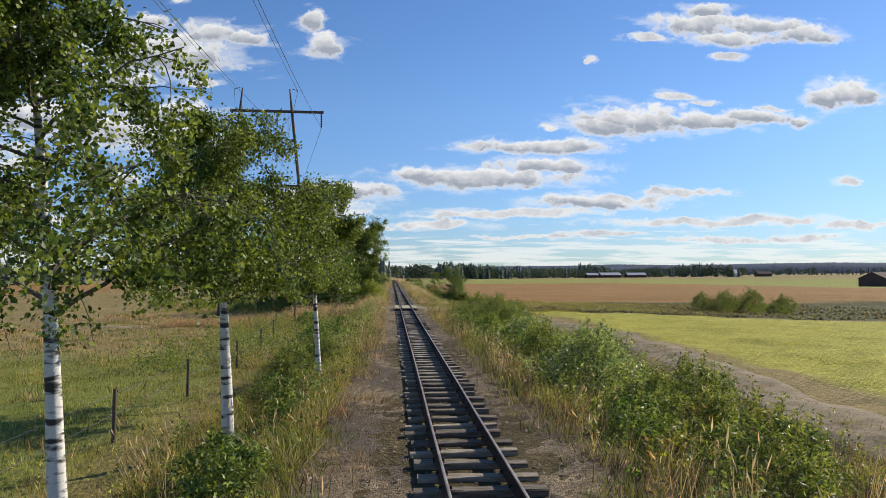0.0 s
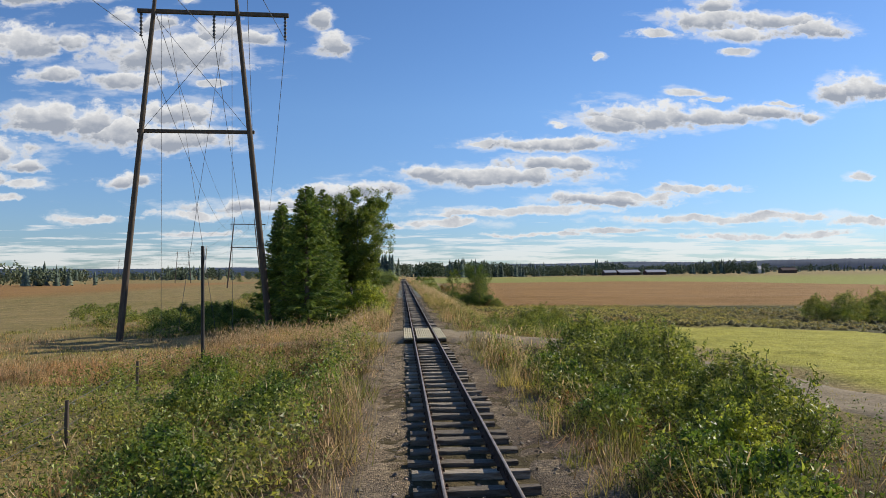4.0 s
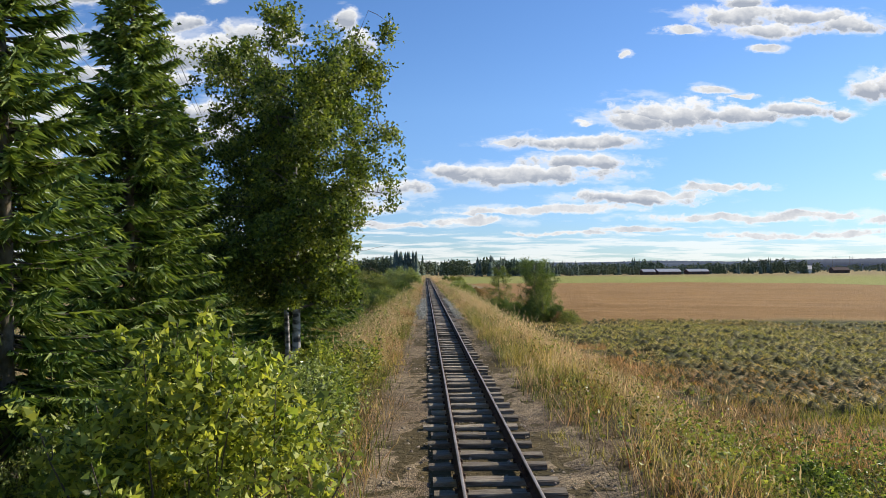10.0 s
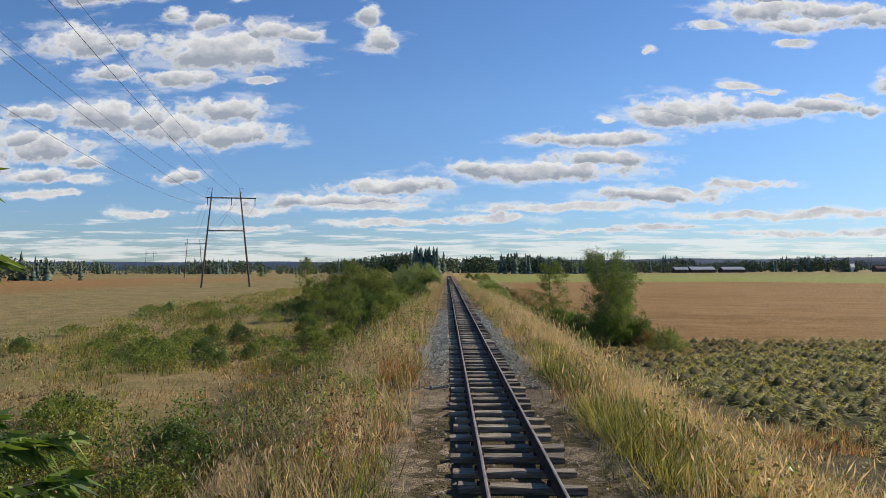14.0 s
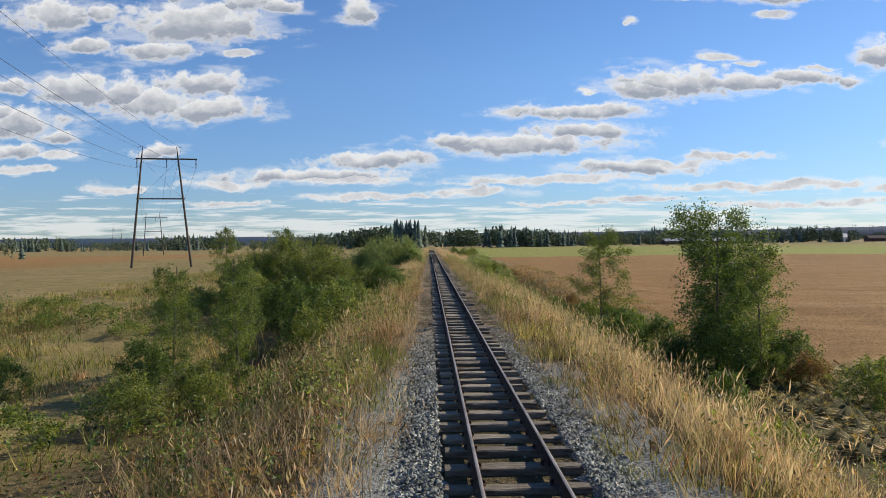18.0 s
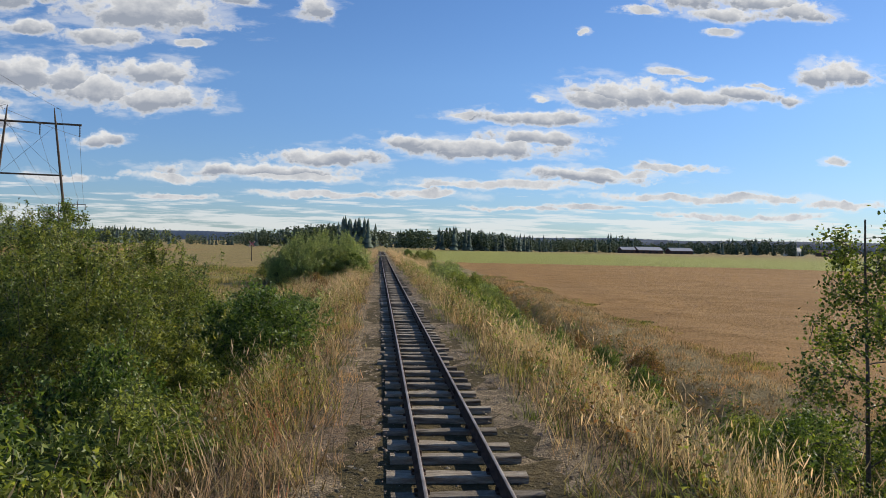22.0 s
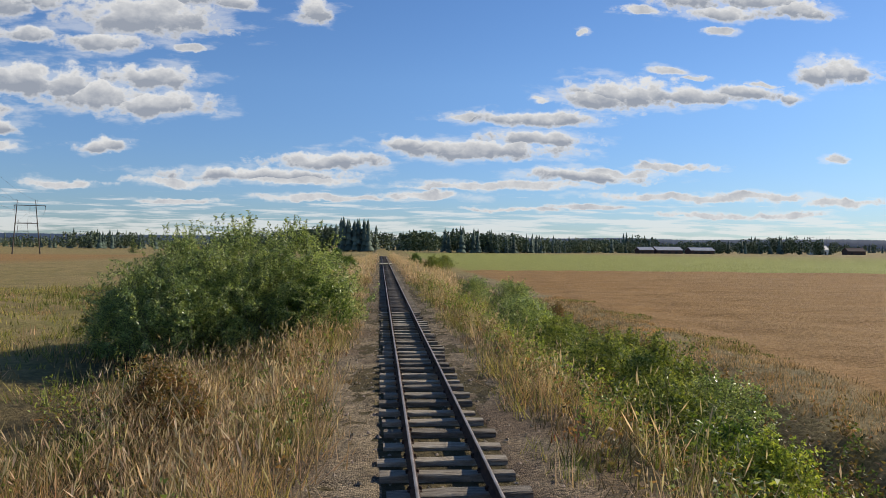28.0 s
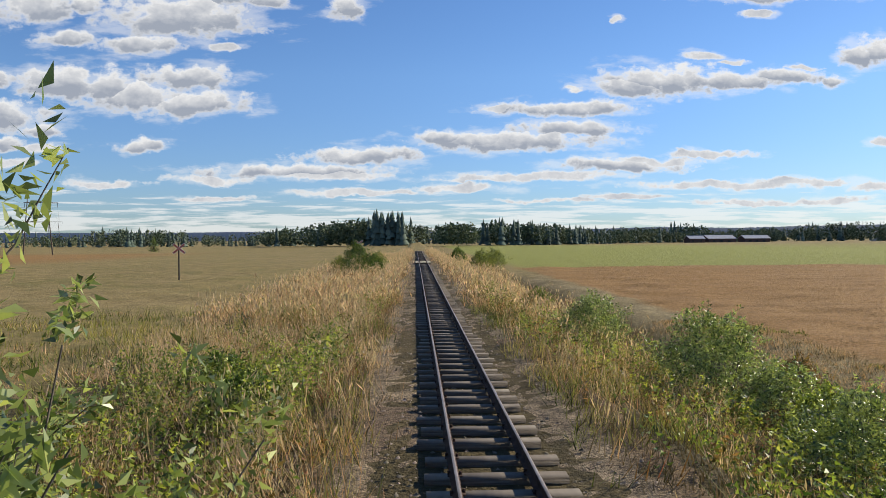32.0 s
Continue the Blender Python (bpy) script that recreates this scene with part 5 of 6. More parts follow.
# scrub out in the right-hand field
plant(2, (44.0, 96.0, 1.4), (48.0, 97.5, 1.45), (40.5, 95.5, 1.2), (52.5, 97.0, 1.3))
plant(7, (42.5, 94.5, 1.8), (46.5, 95.0, 1.9), (50.5, 95.5, 1.8))


# ---------------------------------------------------------------- grass
def field_noise(x, y, s, seed):
    o = seed * 7.3
    return (np.sin(x * s + o) * np.sin(y * s * 1.13 + o * 1.7) + 0.6 * np.sin(x * s * 2.3 + y * s * 1.1 + o) + 0.4 * np.sin(y * s * 3.1 - x * s * 0.7 + 2 * o)) / 2


def scatter(rng, n, x0, x1, y0, y1, on_lane=False):
    """Random clump places, with clumping; none on the line or the lane."""
    x, y = rng.uniform(x0, x1, n), rng.uniform(y0, y1, n)
    if on_lane == 2:
        keep = lane_distance(x, y) < 0.35
        return x[keep], y[keep]
    if on_lane == 3:
        return x, y
    if on_lane:
        keep = lane_distance(x, y) > 1.6
        return x[keep], y[keep]
    keep = lane_distance(x, y) > np.where(x < -2, 0.75, 1.3) + 0.5 * field_noise(x, y, 1.5, 1)
    keep &= np.where(x > 0, x - 1.35, -x - 1.45 - 0.5 * smooth(30, 18, y)) > 0.3 * field_noise(x, y, 0.9, 2) + 0.25 * field_noise(x, y, 3.1, 5)
    return x[keep], y[keep]


def sward(name, seed, n, box, per, radius, height, width, mat, label, pick=None, head=None, lean=0.55, on_lane=False):
    rng = np.random.default_rng(seed)
    x, y = scatter(rng, n, *box, on_lane)
    if pick is not None:
        k = pick(x, y) > rng.uniform(0, 1, len(x))
        x, y = x[k], y[k]
    hs = height * rng.uniform(0.6, 1.2, len(x)) * (1 + 0.35 * field_noise(x, y, 1.3, seed) + 0.15 * field_noise(x, y, 0.4, seed))
    x, y, hs = np.repeat(x, per), np.repeat(y, per), np.repeat(hs, per)
    x, y = x + rng.normal(0, radius, len(x)), y + rng.normal(0, radius, len(x))
    base = np.stack([x, y, land(x, y) - 0.03], 1)
    v, f, tip = blades(rng, base, hs, width, lean)
    nod = np.repeat(rng.normal(0, 0.24, (len(x) // per, 2)), per, 0) * hs[:, None]
    tip[:, :2] += nod
    v = v.reshape(-1, 3, 3)
    v[:, 2, :2] += nod
    v = v.reshape(-1, 3)
    if head:
        k = rng.uniform(0, 1, len(tip)) < head[0]
        pv, pf = plumes(rng, tip[k], head[1] * np.clip(hs[k], 0.5, 1.2), head[2])
        me = mesh_from(name, np.concatenate([v, pv]), np.concatenate([f, pf + len(v)]), [mat, M["plume"]], False, np.r_[np.zeros(len(f)), np.ones(len(pf))])
    else:
        me = mesh_from(name, v, f, mat)
    return tagged(new(name, me), label, "grass", kind="stuff")


# how the cover of the banks changes along the line: y, green grass, dry grass, leafy weeds, brown weeds
MIX_LEFT = ((0, .75, .3, .7, .1), (22, .7, .35, .7, .1), (27, .5, .5, 1, .2), (48, .5, .5, 1, .5), (55, .3, .9, .3, .15), (65, .25, 1, .3, .1), (68, .6, .4, .8, .1), (78, .6, .4, .7, .15), (83, .6, .6, .35, .3),
            (94, .55, .6, .45, .6), (125, .5, .55, .45, .65), (135, .45, .6, .45, .65), (180, .45, .65, .45, .55), (215, .45, .75, .35, .35))
MIX_RIGHT = ((0, .6, .45, .8, .3), (46, .6, .45, .8, .3), (56, .5, .5, .7, .6), (74, .5, .5, .6, .6), (80, .5, .7, .35, .45), (112, .45, .7, .3, .45), (125, .45, .6, .45, .75), (215, .5, .5, .6, .65))


def share(kind, s, seed, hard=0.35):
    """Chance of a kind of plant at a place: the mix at that stretch, broken into patches."""
    def pick(x, y):
        out = np.zeros(len(x))
        for side, table in ((-1, MIX_LEFT), (1, MIX_RIGHT)):
            w = np.interp(y, [q[0] for q in table], [q[kind] for q in table])
            n_ = 0.6 * field_noise(x, y, s, seed) + 0.4 * field_noise(x, y, s * 2.7, seed + 3)
            out = np.where(np.sign(x) == side, smooth(0.5 - hard, 0.5 + hard, w + 0.75 * n_), out)
        return np.where((x < -4.9 - 0.4 * np.sin(y * 0.6)) & (y < 27), 0.04 * out, out)
    return pick


for x0, x1, q in ((-6.5, -1.5, 0), (1.35, 7.0, 1)):
    sward("reed_grass", 301 + q, 8500, (x0, x1, 4, 215), 13, 0.16, 0.62, 0.011, M["straw"], "tall dry reed grass with feathery heads on the bank", share(2, 0.5, 3 + q), (0.1, 0.17, 0.017), 0.85)
    sward("reed_grass", 321 + q, 1800, (x0, x1, 4, 215), 16, 0.12, 0.85, 0.01, M["plume"], "pale plumed grass in loose clumps on the bank", share(2, 0.8, 31 + q, 0.2), (0.4, 0.2, 0.022), 0.6)
    sward("green_grass", 303 + q, 12000, (x0, x1, 4, 215), 15, 0.13, 0.46, 0.016, M["grass"], "green and yellowing grass on the verge", share(1, 0.55, 6 + q), None, 0.8)
    sward("verge_tufts", 323 + q, 4600, (-2.4, -1.25, 4, 215) if q == 0 else (1.15, 2.0, 4, 215), 8, 0.08, 0.25, 0.014, M["grass"] if q else M["straw"], "short tufts creeping into the gravel", lambda x, y: smooth(-0.1, 0.35, field_noise(x, y, 1.3, 41)), None, 0.9, True)
    sward("red_weeds", 310 + q, 480, (-3.6, -1.7, 4, 215) if q == 0 else (1.6, 4.2, 4, 215), 10, 0.12, 0.45, 0.02, M["red_weed"], "reddened dry weeds beside the track", lambda x, y: smooth(0.0, 0.6, field_noise(x, y, 0.4, 11)))
for x0, x1, q in ((-5.5, -1.65, 0), (1.5, 5.5, 1)):
    sward("matted_grass", 335 + q, 9500, (x0, x1, 4, 215), 9, 0.14, 0.3, 0.02, M["old_grass"], "old brown matted grass at the foot of the taller plants", lambda x, y: np.where((x < -4.9) & (y < 27), 0, 0.9), None, 1.0)
sward("green_fringe", 325, 1500, (1.5, 2.7, 76, 106), 16, 0.1, 0.5, 0.02, M["grass"], "bright green grass along the foot of the bank", lambda x, y: np.clip(0.5 + field_noise(x, y, 0.9, 5), 0, 1), None, 0.9)
sward("meadow_grass", 305, 9000, (-26, -6, 4, 215), 11, 0.2, 0.36, 0.03, M["straw"], "pale dry meadow grass", lambda x, y: np.clip(smooth(24, 42, y + 3 * field_noise(x, y, 0.2, 6)) * (0.45 + 0.8 * field_noise(x, y, 0.3, 8)), 0.06, 1))
sward("meadow_grass", 306, 5000, (-24, -6, 4, 60), 11, 0.2, 0.16, 0.03, M["grass"], "short green meadow grass", None)
sward("reed_grass_beyond", 308, 6500, (-9.5, 8.5, 210, 330), 9, 0.2, 0.8, 0.03, M["straw"], "tall dry reed grass further along the line", None, (0.5, 0.3, 0.07))
sward("meadow_grass", 326, 1500, (-5.0, -2.2, 4, 28), 14, 0.14, 0.42, 0.018, M["sedge"], "yellow-green grass under the birches", None, None, 0.8)
sward("pasture_grass", 330, 5200, (-18, -4.8, 4, 30), 14, 0.16, 0.13, 0.016, M["sedge"], "short grazed yellow-green pasture grass", None, None, 0.9)
sward("meadow_grass", 309, 6200, (-26, -4.5, 80, 215), 13, 0.2, 0.62, 0.026, M["grass"], "green rushes in the hollow", lambda x, y: smooth(-0.15, 0.15, field_noise(x, y, 0.33, 9)), None, 0.8)
sward("meadow_grass", 316, 4600, (-28, -5, 66, 215), 13, 0.22, 0.34, 0.035, M["sedge"], "yellow-green rough grass in the hollow", lambda x, y: smooth(-0.1, 0.25, field_noise(x, y, 0.36, 13)), None, 0.9)
sward("meadow_grass", 317, 6500, (4.6, 12, 55, 104), 13, 0.2, 0.4, 0.028, M["straw"], "dry rough grass at the corner of the pasture", lambda x, y: np.clip(0.55 + field_noise(x, y, 0.4, 17), 0.05, 1) * smooth(11, 8.5, x), None, 0.9)
sward("meadow_grass", 318, 5000, (5, 26, 55, 84), 13, 0.2, 0.36, 0.03, M["sedge"], "yellow-green rough grass at the corner of the pasture", lambda x, y: np.clip(0.5 + field_noise(x, y, 0.35, 18), 0.05, 1) * smooth(13, 9, x - 8 * smooth(74, 79, y)), None, 0.9)


def tussocks(name, seed, box, gap, label):
    """Rounded tussocks on a jittered grid, each a mop of arching blades over a low hummock."""
    rng = np.random.default_rng(seed)
    gx, gy = np.meshgrid(np.arange(box[0], box[1], gap), np.arange(box[2], box[3], gap))
    x, y = gx.ravel() + rng.uniform(-0.4, 0.4, gx.size) * gap, gy.ravel() + rng.uniform(-0.4, 0.4, gx.size) * gap
    keep = zones(x, y)["tussock"] * np.clip(1.15 - (x - 8) / 90, 0.3, 1) * np.clip(0.95 + 0.5 * field_noise(x, y, 0.25, 3), 0, 1) > rng.uniform(0, 1, len(x))
    x, y = x[keep], y[keep]
    n, per = len(x), 64
    R = rng.uniform(0.24, 0.52, n)[:, None]
    az, q = rng.uniform(0, 2 * np.pi, (n, per)), np.sqrt(rng.uniform(0, 1, (n, per)))
    hump = 0.8 * R * (1 - q ** 2)
    out = np.stack([np.cos(az), np.sin(az), np.zeros((n, per))], -1)
    base = np.stack([x, y, land(x, y) - 0.04], 1)[:, None] + out * (q * R * 0.75)[..., None]
    base[..., 2] += hump
    L = rng.uniform(0.18, 0.38, (n, per)) * (0.6 + R)
    tip = base + out * (L * (0.25 + 0.75 * q))[..., None]
    tip[..., 2] += L * (0.55 - 0.62 * q)
    tip[..., :2] += (rng.normal(0, 0.12, (n, per, 2)) + (-0.1, -0.06)) * L[..., None] * 2
    tip[..., :2] += rng.normal(0, 0.07, (n, 1, 2))
    side = np.stack([-np.sin(az), np.cos(az), np.zeros((n, per))], -1) * 0.021 * rng.uniform(0.6, 1.4, (n, per, 1))
    v = np.stack([base - side, base + side, tip], 2).reshape(-1, 3)
    f = np.arange(len(v)).reshape(-1, 3)
    # the hummock of old matted grass below the blades, its colour darkened as shade
    a = np.linspace(0, 2 * np.pi, 8, endpoint=False)
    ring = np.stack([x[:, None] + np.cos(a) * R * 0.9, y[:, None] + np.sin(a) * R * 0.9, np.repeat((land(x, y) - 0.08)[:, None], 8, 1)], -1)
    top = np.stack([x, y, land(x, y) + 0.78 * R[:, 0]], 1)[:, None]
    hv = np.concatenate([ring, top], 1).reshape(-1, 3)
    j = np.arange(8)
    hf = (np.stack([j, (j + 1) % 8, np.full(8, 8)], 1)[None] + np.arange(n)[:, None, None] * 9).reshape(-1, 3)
    me = mesh_from(name, np.concatenate([v, hv]), np.concatenate([f, hf + len(v)]), [M["tussock"], M["shaded_thatch"]], False, np.r_[np.zeros(len(f)), np.ones(len(hf))])
    return tagged(new(name, me), label, "grass", kind="stuff")


sward("red_weeds", 329, 16, (-2.3, -1.6, 99.2, 101.5), 16, 0.1, 0.75, 0.02, M["red_weed"], "clump of flame-red autumn weeds at the edge of the gravel", None, None, 0.5, True)
tussocks("tussock_grass", 307, (7.5, 34, 78, 138), 0.72, "yellow-green tussocks of rough pasture with gaps coloured dark for shade")
tussocks("tussock_grass", 327, (34, 75, 78, 138), 1.2, "yellow-green tussocks of rough pasture with gaps coloured dark for shade")


def herbs(name, seed, n, box, height, size, mat, label, pick=None, per=25):
    """Leafy weeds: upright stalks clothed in small leaves."""
    rng = np.random.default_rng(seed)
    x, y = scatter(rng, n, *box)
    if pick is not None:
        k = pick(x, y) > rng.uniform(0, 1, len(x))
        x, y = x[k], y[k]
    h = height * rng.uniform(0.55, 1.25, len(x))
    top = np.stack([rng.normal(0, 0.12, len(x)), rng.normal(0, 0.12, len(x)), np.ones(len(x))], 1) * h[:, None]
    base = np.stack([x, y, land(x, y) - 0.03], 1)
    t = rng.uniform(0.1, 1.05, (len(x), per, 1))
    pos = (base[:, None] + top[:, None] * t + rng.normal(0, 0.05, (len(x), per, 3))).reshape(-1, 3)
    v, f = leaves(rng, pos, size, 0.7, 0.1, 2.0, 0.0, True)
    return tagged(new(name, mesh_from(name, v, f, mat)), label, "weeds", kind="stuff")


for x0, x1, q in ((-7, -1.8, 0), (1.7, 8, 1)):
    herbs("verge_weeds", 351 + q, 5600, (x0, x1, 4, 215), 0.72, 0.04, M["herb_leaf"], "leafy green weeds among the grass of the bank", share(3, 0.5, 14 + q))
    herbs("brown_weeds", 356 + q, 3600, (x0, x1, 4, 215), 0.5, 0.045, M["rust_leaf"], "reddish brown withered weeds", share(4, 0.6, 24 + q), 22)
herbs("verge_weeds", 353, 2900, (-10, -2.2, 25, 50), 0.9, 0.042, M["herb_leaf"], "lush leafy weeds before the crossing", lambda x, y: np.clip(0.6 + 0.8 * field_noise(x, y, 0.6, 21), 0.02, 1))
herbs("verge_weeds", 354, 1300, (-5.2, -1.9, 69, 79.5), 0.8, 0.055, M["herb_leaf"], "yellow-green leafy weeds under the birches", lambda x, y: np.clip(0.7 + 0.7 * field_noise(x, y, 0.6, 22), 0.05, 1))
herbs("verge_weeds", 359, 700, (-6.2, -2.4, 188, 200), 0.9, 0.042, M["yellow_leaf"], "broad patch of yellow-green weeds beside the line", lambda x, y: np.clip(0.5 + field_noise(x, y, 0.6, 33), 0, 1))
herbs("verge_weeds", 358, 900, (2.4, 6.2, 172, 204), 0.75, 0.04, M["yellow_leaf"], "bright yellow-green leafy weeds beside the line", lambda x, y: np.clip(0.4 + field_noise(x, y, 0.6, 29), 0, 1))
bands = lambda x, y: smooth(-0.05, 0.3, field_noise(x, y, 0.24, 9) + 0.35 * np.sin(y * 0.28 + x * 0.1))
herbs("hollow_weeds", 361, 4200, (-27, -5, 93, 150), 0.8, 0.062, M["dark_leaf"], "dark green weeds and rushes in bands across the hollow", bands, 16)
herbs("hollow_weeds", 362, 2400, (-24, -4.4, 88, 150), 0.6, 0.055, M["rust_leaf"], "brown withered weeds in the hollow", lambda x, y: smooth(0.0, 0.4, field_noise(x, y, 0.3, 19)), 16)
herbs("ditch_weeds", 363, 2000, (5.8, 9.4, 143, 200), 0.62, 0.05, M["rust_leaf"], "brown withered weeds in the ditch", lambda x, y: np.clip(0.6 + field_noise(x, y, 0.5, 23), 0.1, 1), 18)
herbs("ditch_weeds", 364, 1500, (5.2, 9.0, 143, 200), 0.7, 0.05, M["dark_leaf"], "dark green weeds in the ditch", lambda x, y: smooth(0.0, 0.4, field_noise(x, y, 0.6, 27)), 20)
herbs("verge_weeds", 365, 1900, (-11, -3.0, 149, 162), 0.95, 0.05, M["silver_leaf"], "dense grey-green weeds on the verge", lambda x, y: np.clip(0.75 + field_noise(x, y, 0.5, 37), 0.1, 1), 22)
herbs("verge_weeds", 366, 1500, (3.4, 8.5, 56, 76), 0.85, 0.05, M["herb_leaf"], "leafy weeds on the bank past the crossing", lambda x, y: np.clip(0.5 + field_noise(x, y, 0.5, 39), 0.05, 1), 20)
herbs("verge_weeds", 367, 1300, (-7.5, -2.3, 186, 200), 0.85, 0.05, M["herb_leaf"], "leafy weeds among tall grass past the thicket", lambda x, y: np.clip(0.4 + field_noise(x, y, 0.5, 43), 0.05, 1), 20)
sward("plumed_grass", 328, 1300, (-16, -2.7, 48.3, 52.6), 12, 0.18, 0.62, 0.014, M["straw"], "dry grass hiding the lane beside the crossing", None, (0.15, 0.18, 0.018), 0.8, 3)
sward("plumed_grass", 312, 1400, (-9, -2.2, 55.5, 66), 12, 0.2, 0.9, 0.01, M["straw"], "tall pinkish plumed grass past the crossing", None, (0.35, 0.18, 0.018), 0.8)
sward("meadow_grass", 314, 4200, (9.2, 12.4, 138, 215), 11, 0.15, 0.22, 0.018, M["straw"], "pale dry grass between ditch and stubble", None)
sward("meadow_grass", 319, 1800, (11.6, 13.2, 138, 215), 11, 0.12, 0.2, 0.02, M["grass"], "thin green edge beside the stubble", lambda x, y: smooth(0.0, 0.4, field_noise(x, y, 0.5, 27)))
sward("lane_grass", 315, 9000, (7, 11.5, 0, 47), 12, 0.1, 0.14, 0.02, M["grass"], "short green grass between the ruts of the lane", None, None, 0.6, 2)
sward("plumed_grass", 331, 3000, (2.2, 7.0, 78, 124), 12, 0.15, 0.55, 0.013, M["plume"], "pale dry grass down the side of the bank", lambda x, y: np.clip(0.55 + field_noise(x, y, 0.6, 34), 0.05, 1), (0.2, 0.16, 0.016), 0.85)
sward("plumed_grass", 332, 1700, (-4.8, -1.8, 79, 112), 12, 0.15, 0.55, 0.013, M["plume"], "pale pinkish dry grass along the top of the bank", lambda x, y: np.clip(0.5 + field_noise(x, y, 0.6, 35), 0.05, 1), (0.3, 0.18, 0.016), 0.85)
sward("plumed_grass", 333, 1500, (-5.5, -2.0, 160, 182), 12, 0.16, 0.85, 0.013, M["straw"], "tall straw-coloured grass before the thicket", lambda x, y: np.clip(0.5 + field_noise(x, y, 0.5, 36), 0.05, 1), (0.45, 0.2, 0.02), 0.7)
sward("plumed_grass", 334, 1500, (-9, -2.2, 188, 235), 11, 0.2, 0.75, 0.02, M["plume"], "broad sweep of pale plumed grass past the thicket", lambda x, y: np.clip(0.6 + field_noise(x, y, 0.4, 38), 0.1, 1), (0.4, 0.2, 0.025), 0.7)
sward("plumed_grass", 313, 2600, (2.3, 4.6, 78, 150), 10, 0.13, 0.78, 0.012, M["plume"], "tall straw-coloured plumed grass on the bank", lambda x, y: np.clip(0.5 + field_noise(x, y, 0.7, 28), 0.05, 1), (0.4, 0.18, 0.018), 0.8)


# ---------------------------------------------------------------- power line
def pylon(x, y, turn, height, base_w, top_w, bar_z, label, stays=False):
    """A two-legged timber H-frame with crossarm, tie bar and hanging insulators."""
    ob = tagged(new("power_pylon"), label, "power pylon", "power pylons")
    g = land1(x, y)
    ob.matrix_basis = pose(x, y, g - 0.1, 0, 0, turn)
    arm_z = height * 0.9
    half = lambda z: 0.5 * (base_w + (top_w - base_w) * z / arm_z)
    for s in (-1, 1):
        zz = np.array([0, 3, arm_z, height])
        v, f = tube(np.stack([s * np.array([half(z) for z in zz]), np.zeros(4), zz], 1), (0.19, 0.18, 0.12, 0.05), 8)
        part("leg", mesh_from("leg", v, f, M["pole_wood"], True), ob)
    a0, a1 = -half(arm_z) - 0.9, half(arm_z) + 2.8
    b = part("crossarm", box_mesh("crossarm", (a1 - a0, 0.2, 0.22), M["pole_wood"], 0.02), ob)
    b.location = ((a0 + a1) / 2, 0.15, arm_z)
    b = part("tie_bar", box_mesh("tie_bar", (2 * half(bar_z) + 0.5, 0.16, 0.2), M["pole_wood"], 0.02), ob)
    b.location = (0, 0.18, bar_z)
    for k, xx in enumerate((a0 + 0.2, (a0 + a1) / 2, a1 - 0.2)):
        zz = np.linspace(0, -1.3, 14)
        v, f = tube(np.stack([0 * zz, 0 * zz, zz], 1), np.where(np.arange(14) % 2, 0.1, 0.035), 8)
        ins = part("insulator", mesh_from("insulator", v, f, M["dark_metal"], True), ob)
        ins.location = (xx, 0.15, arm_z - 0.1)
    for s in (-1, 1):
        v, f = tube([(s * half(arm_z), 0.0, height), (s * (half(arm_z) + 0.5), 0, height - 0.15)], (0.03, 0.03), 5)
        part("peak_arm", mesh_from("peak_arm", v, f, M["dark_metal"]), ob)
        a, b2 = (s * half(bar_z), 0.1, bar_z - 0.2), (-s * half(0.8), 0.1, 0.8)
        v, f = tube([(s * half(arm_z) * 0.98, 0.1, arm_z - 0.3), (-s * half(bar_z), 0.1, bar_z)], (0.014, 0.014), 4)
        part("brace_wire", mesh_from("brace_wire", v, f, M["wire"]), ob)
    for x0, x1 in ((-1.9, -1.9), (1.9, 1.9), (-1.6, 1.0), (1.6, -1.0)) if stays else ():
        v, f = tube([(x0, 0.3, arm_z), (x1, 0.3, 0.5)], (0.012, 0.012), 4)
        part("stay_wire", mesh_from("stay_wire", v, f, M["wire"]), ob)
    return ob, [(xx, 0.15, arm_z - 1.4) for xx in (a0 + 0.2, (a0 + a1) / 2, a1 - 0.2)] + [(s * (half(arm_z) + 0.5), 0, height - 0.15) for s in (-1, 1)]


PYLONS = [(-8.0, -75.0, 8, 20.2, 8.0, 4.5), (-12.1, 65.6, 4, 20.2, 8.0, 4.5), (-42.0, 220.0, 12, 18.6, 8.7, 5.3), (-110.7, 401.0, 21, 17.0, 7.6, 5.2), (-254.0, 707.0, 23, 19.5, 8.5, 5.6)]
PL = "tall timber H-frame power pylon with crossarm and insulators in the field"
made = []
for x, y, turn, h, bw, tw in PYLONS:
    ob, hooks = pylon(x, y, turn, h, bw, tw, h * 0.57, PL, y == 65.6)
    made.append([ob.matrix_basis @ Vector(p) for p in hooks])
for a, b in zip(made, made[1:]):
    for k, (p, q) in enumerate(zip(a, b)):
        t = np.linspace(0, 1, 25)
        sag = 3.2 if k < 3 else 2.2
        pts = np.outer(1 - t, p) + np.outer(t, q) - np.outer(4 * sag * t * (1 - t), (0, 0, 1))
        v, f = tube(pts, np.full(25, 0.018), 4)
        tagged(new("power_cable", mesh_from("power_cable", v, f, M["wire"])), "thin dark overhead power cable between pylons", "cable", "overhead cables")
for x, y in ((700, 1300), (735, 1310)):
    pylon(x, y, 10, 26, 9, 6, 14, "distant power pylon above the forest")


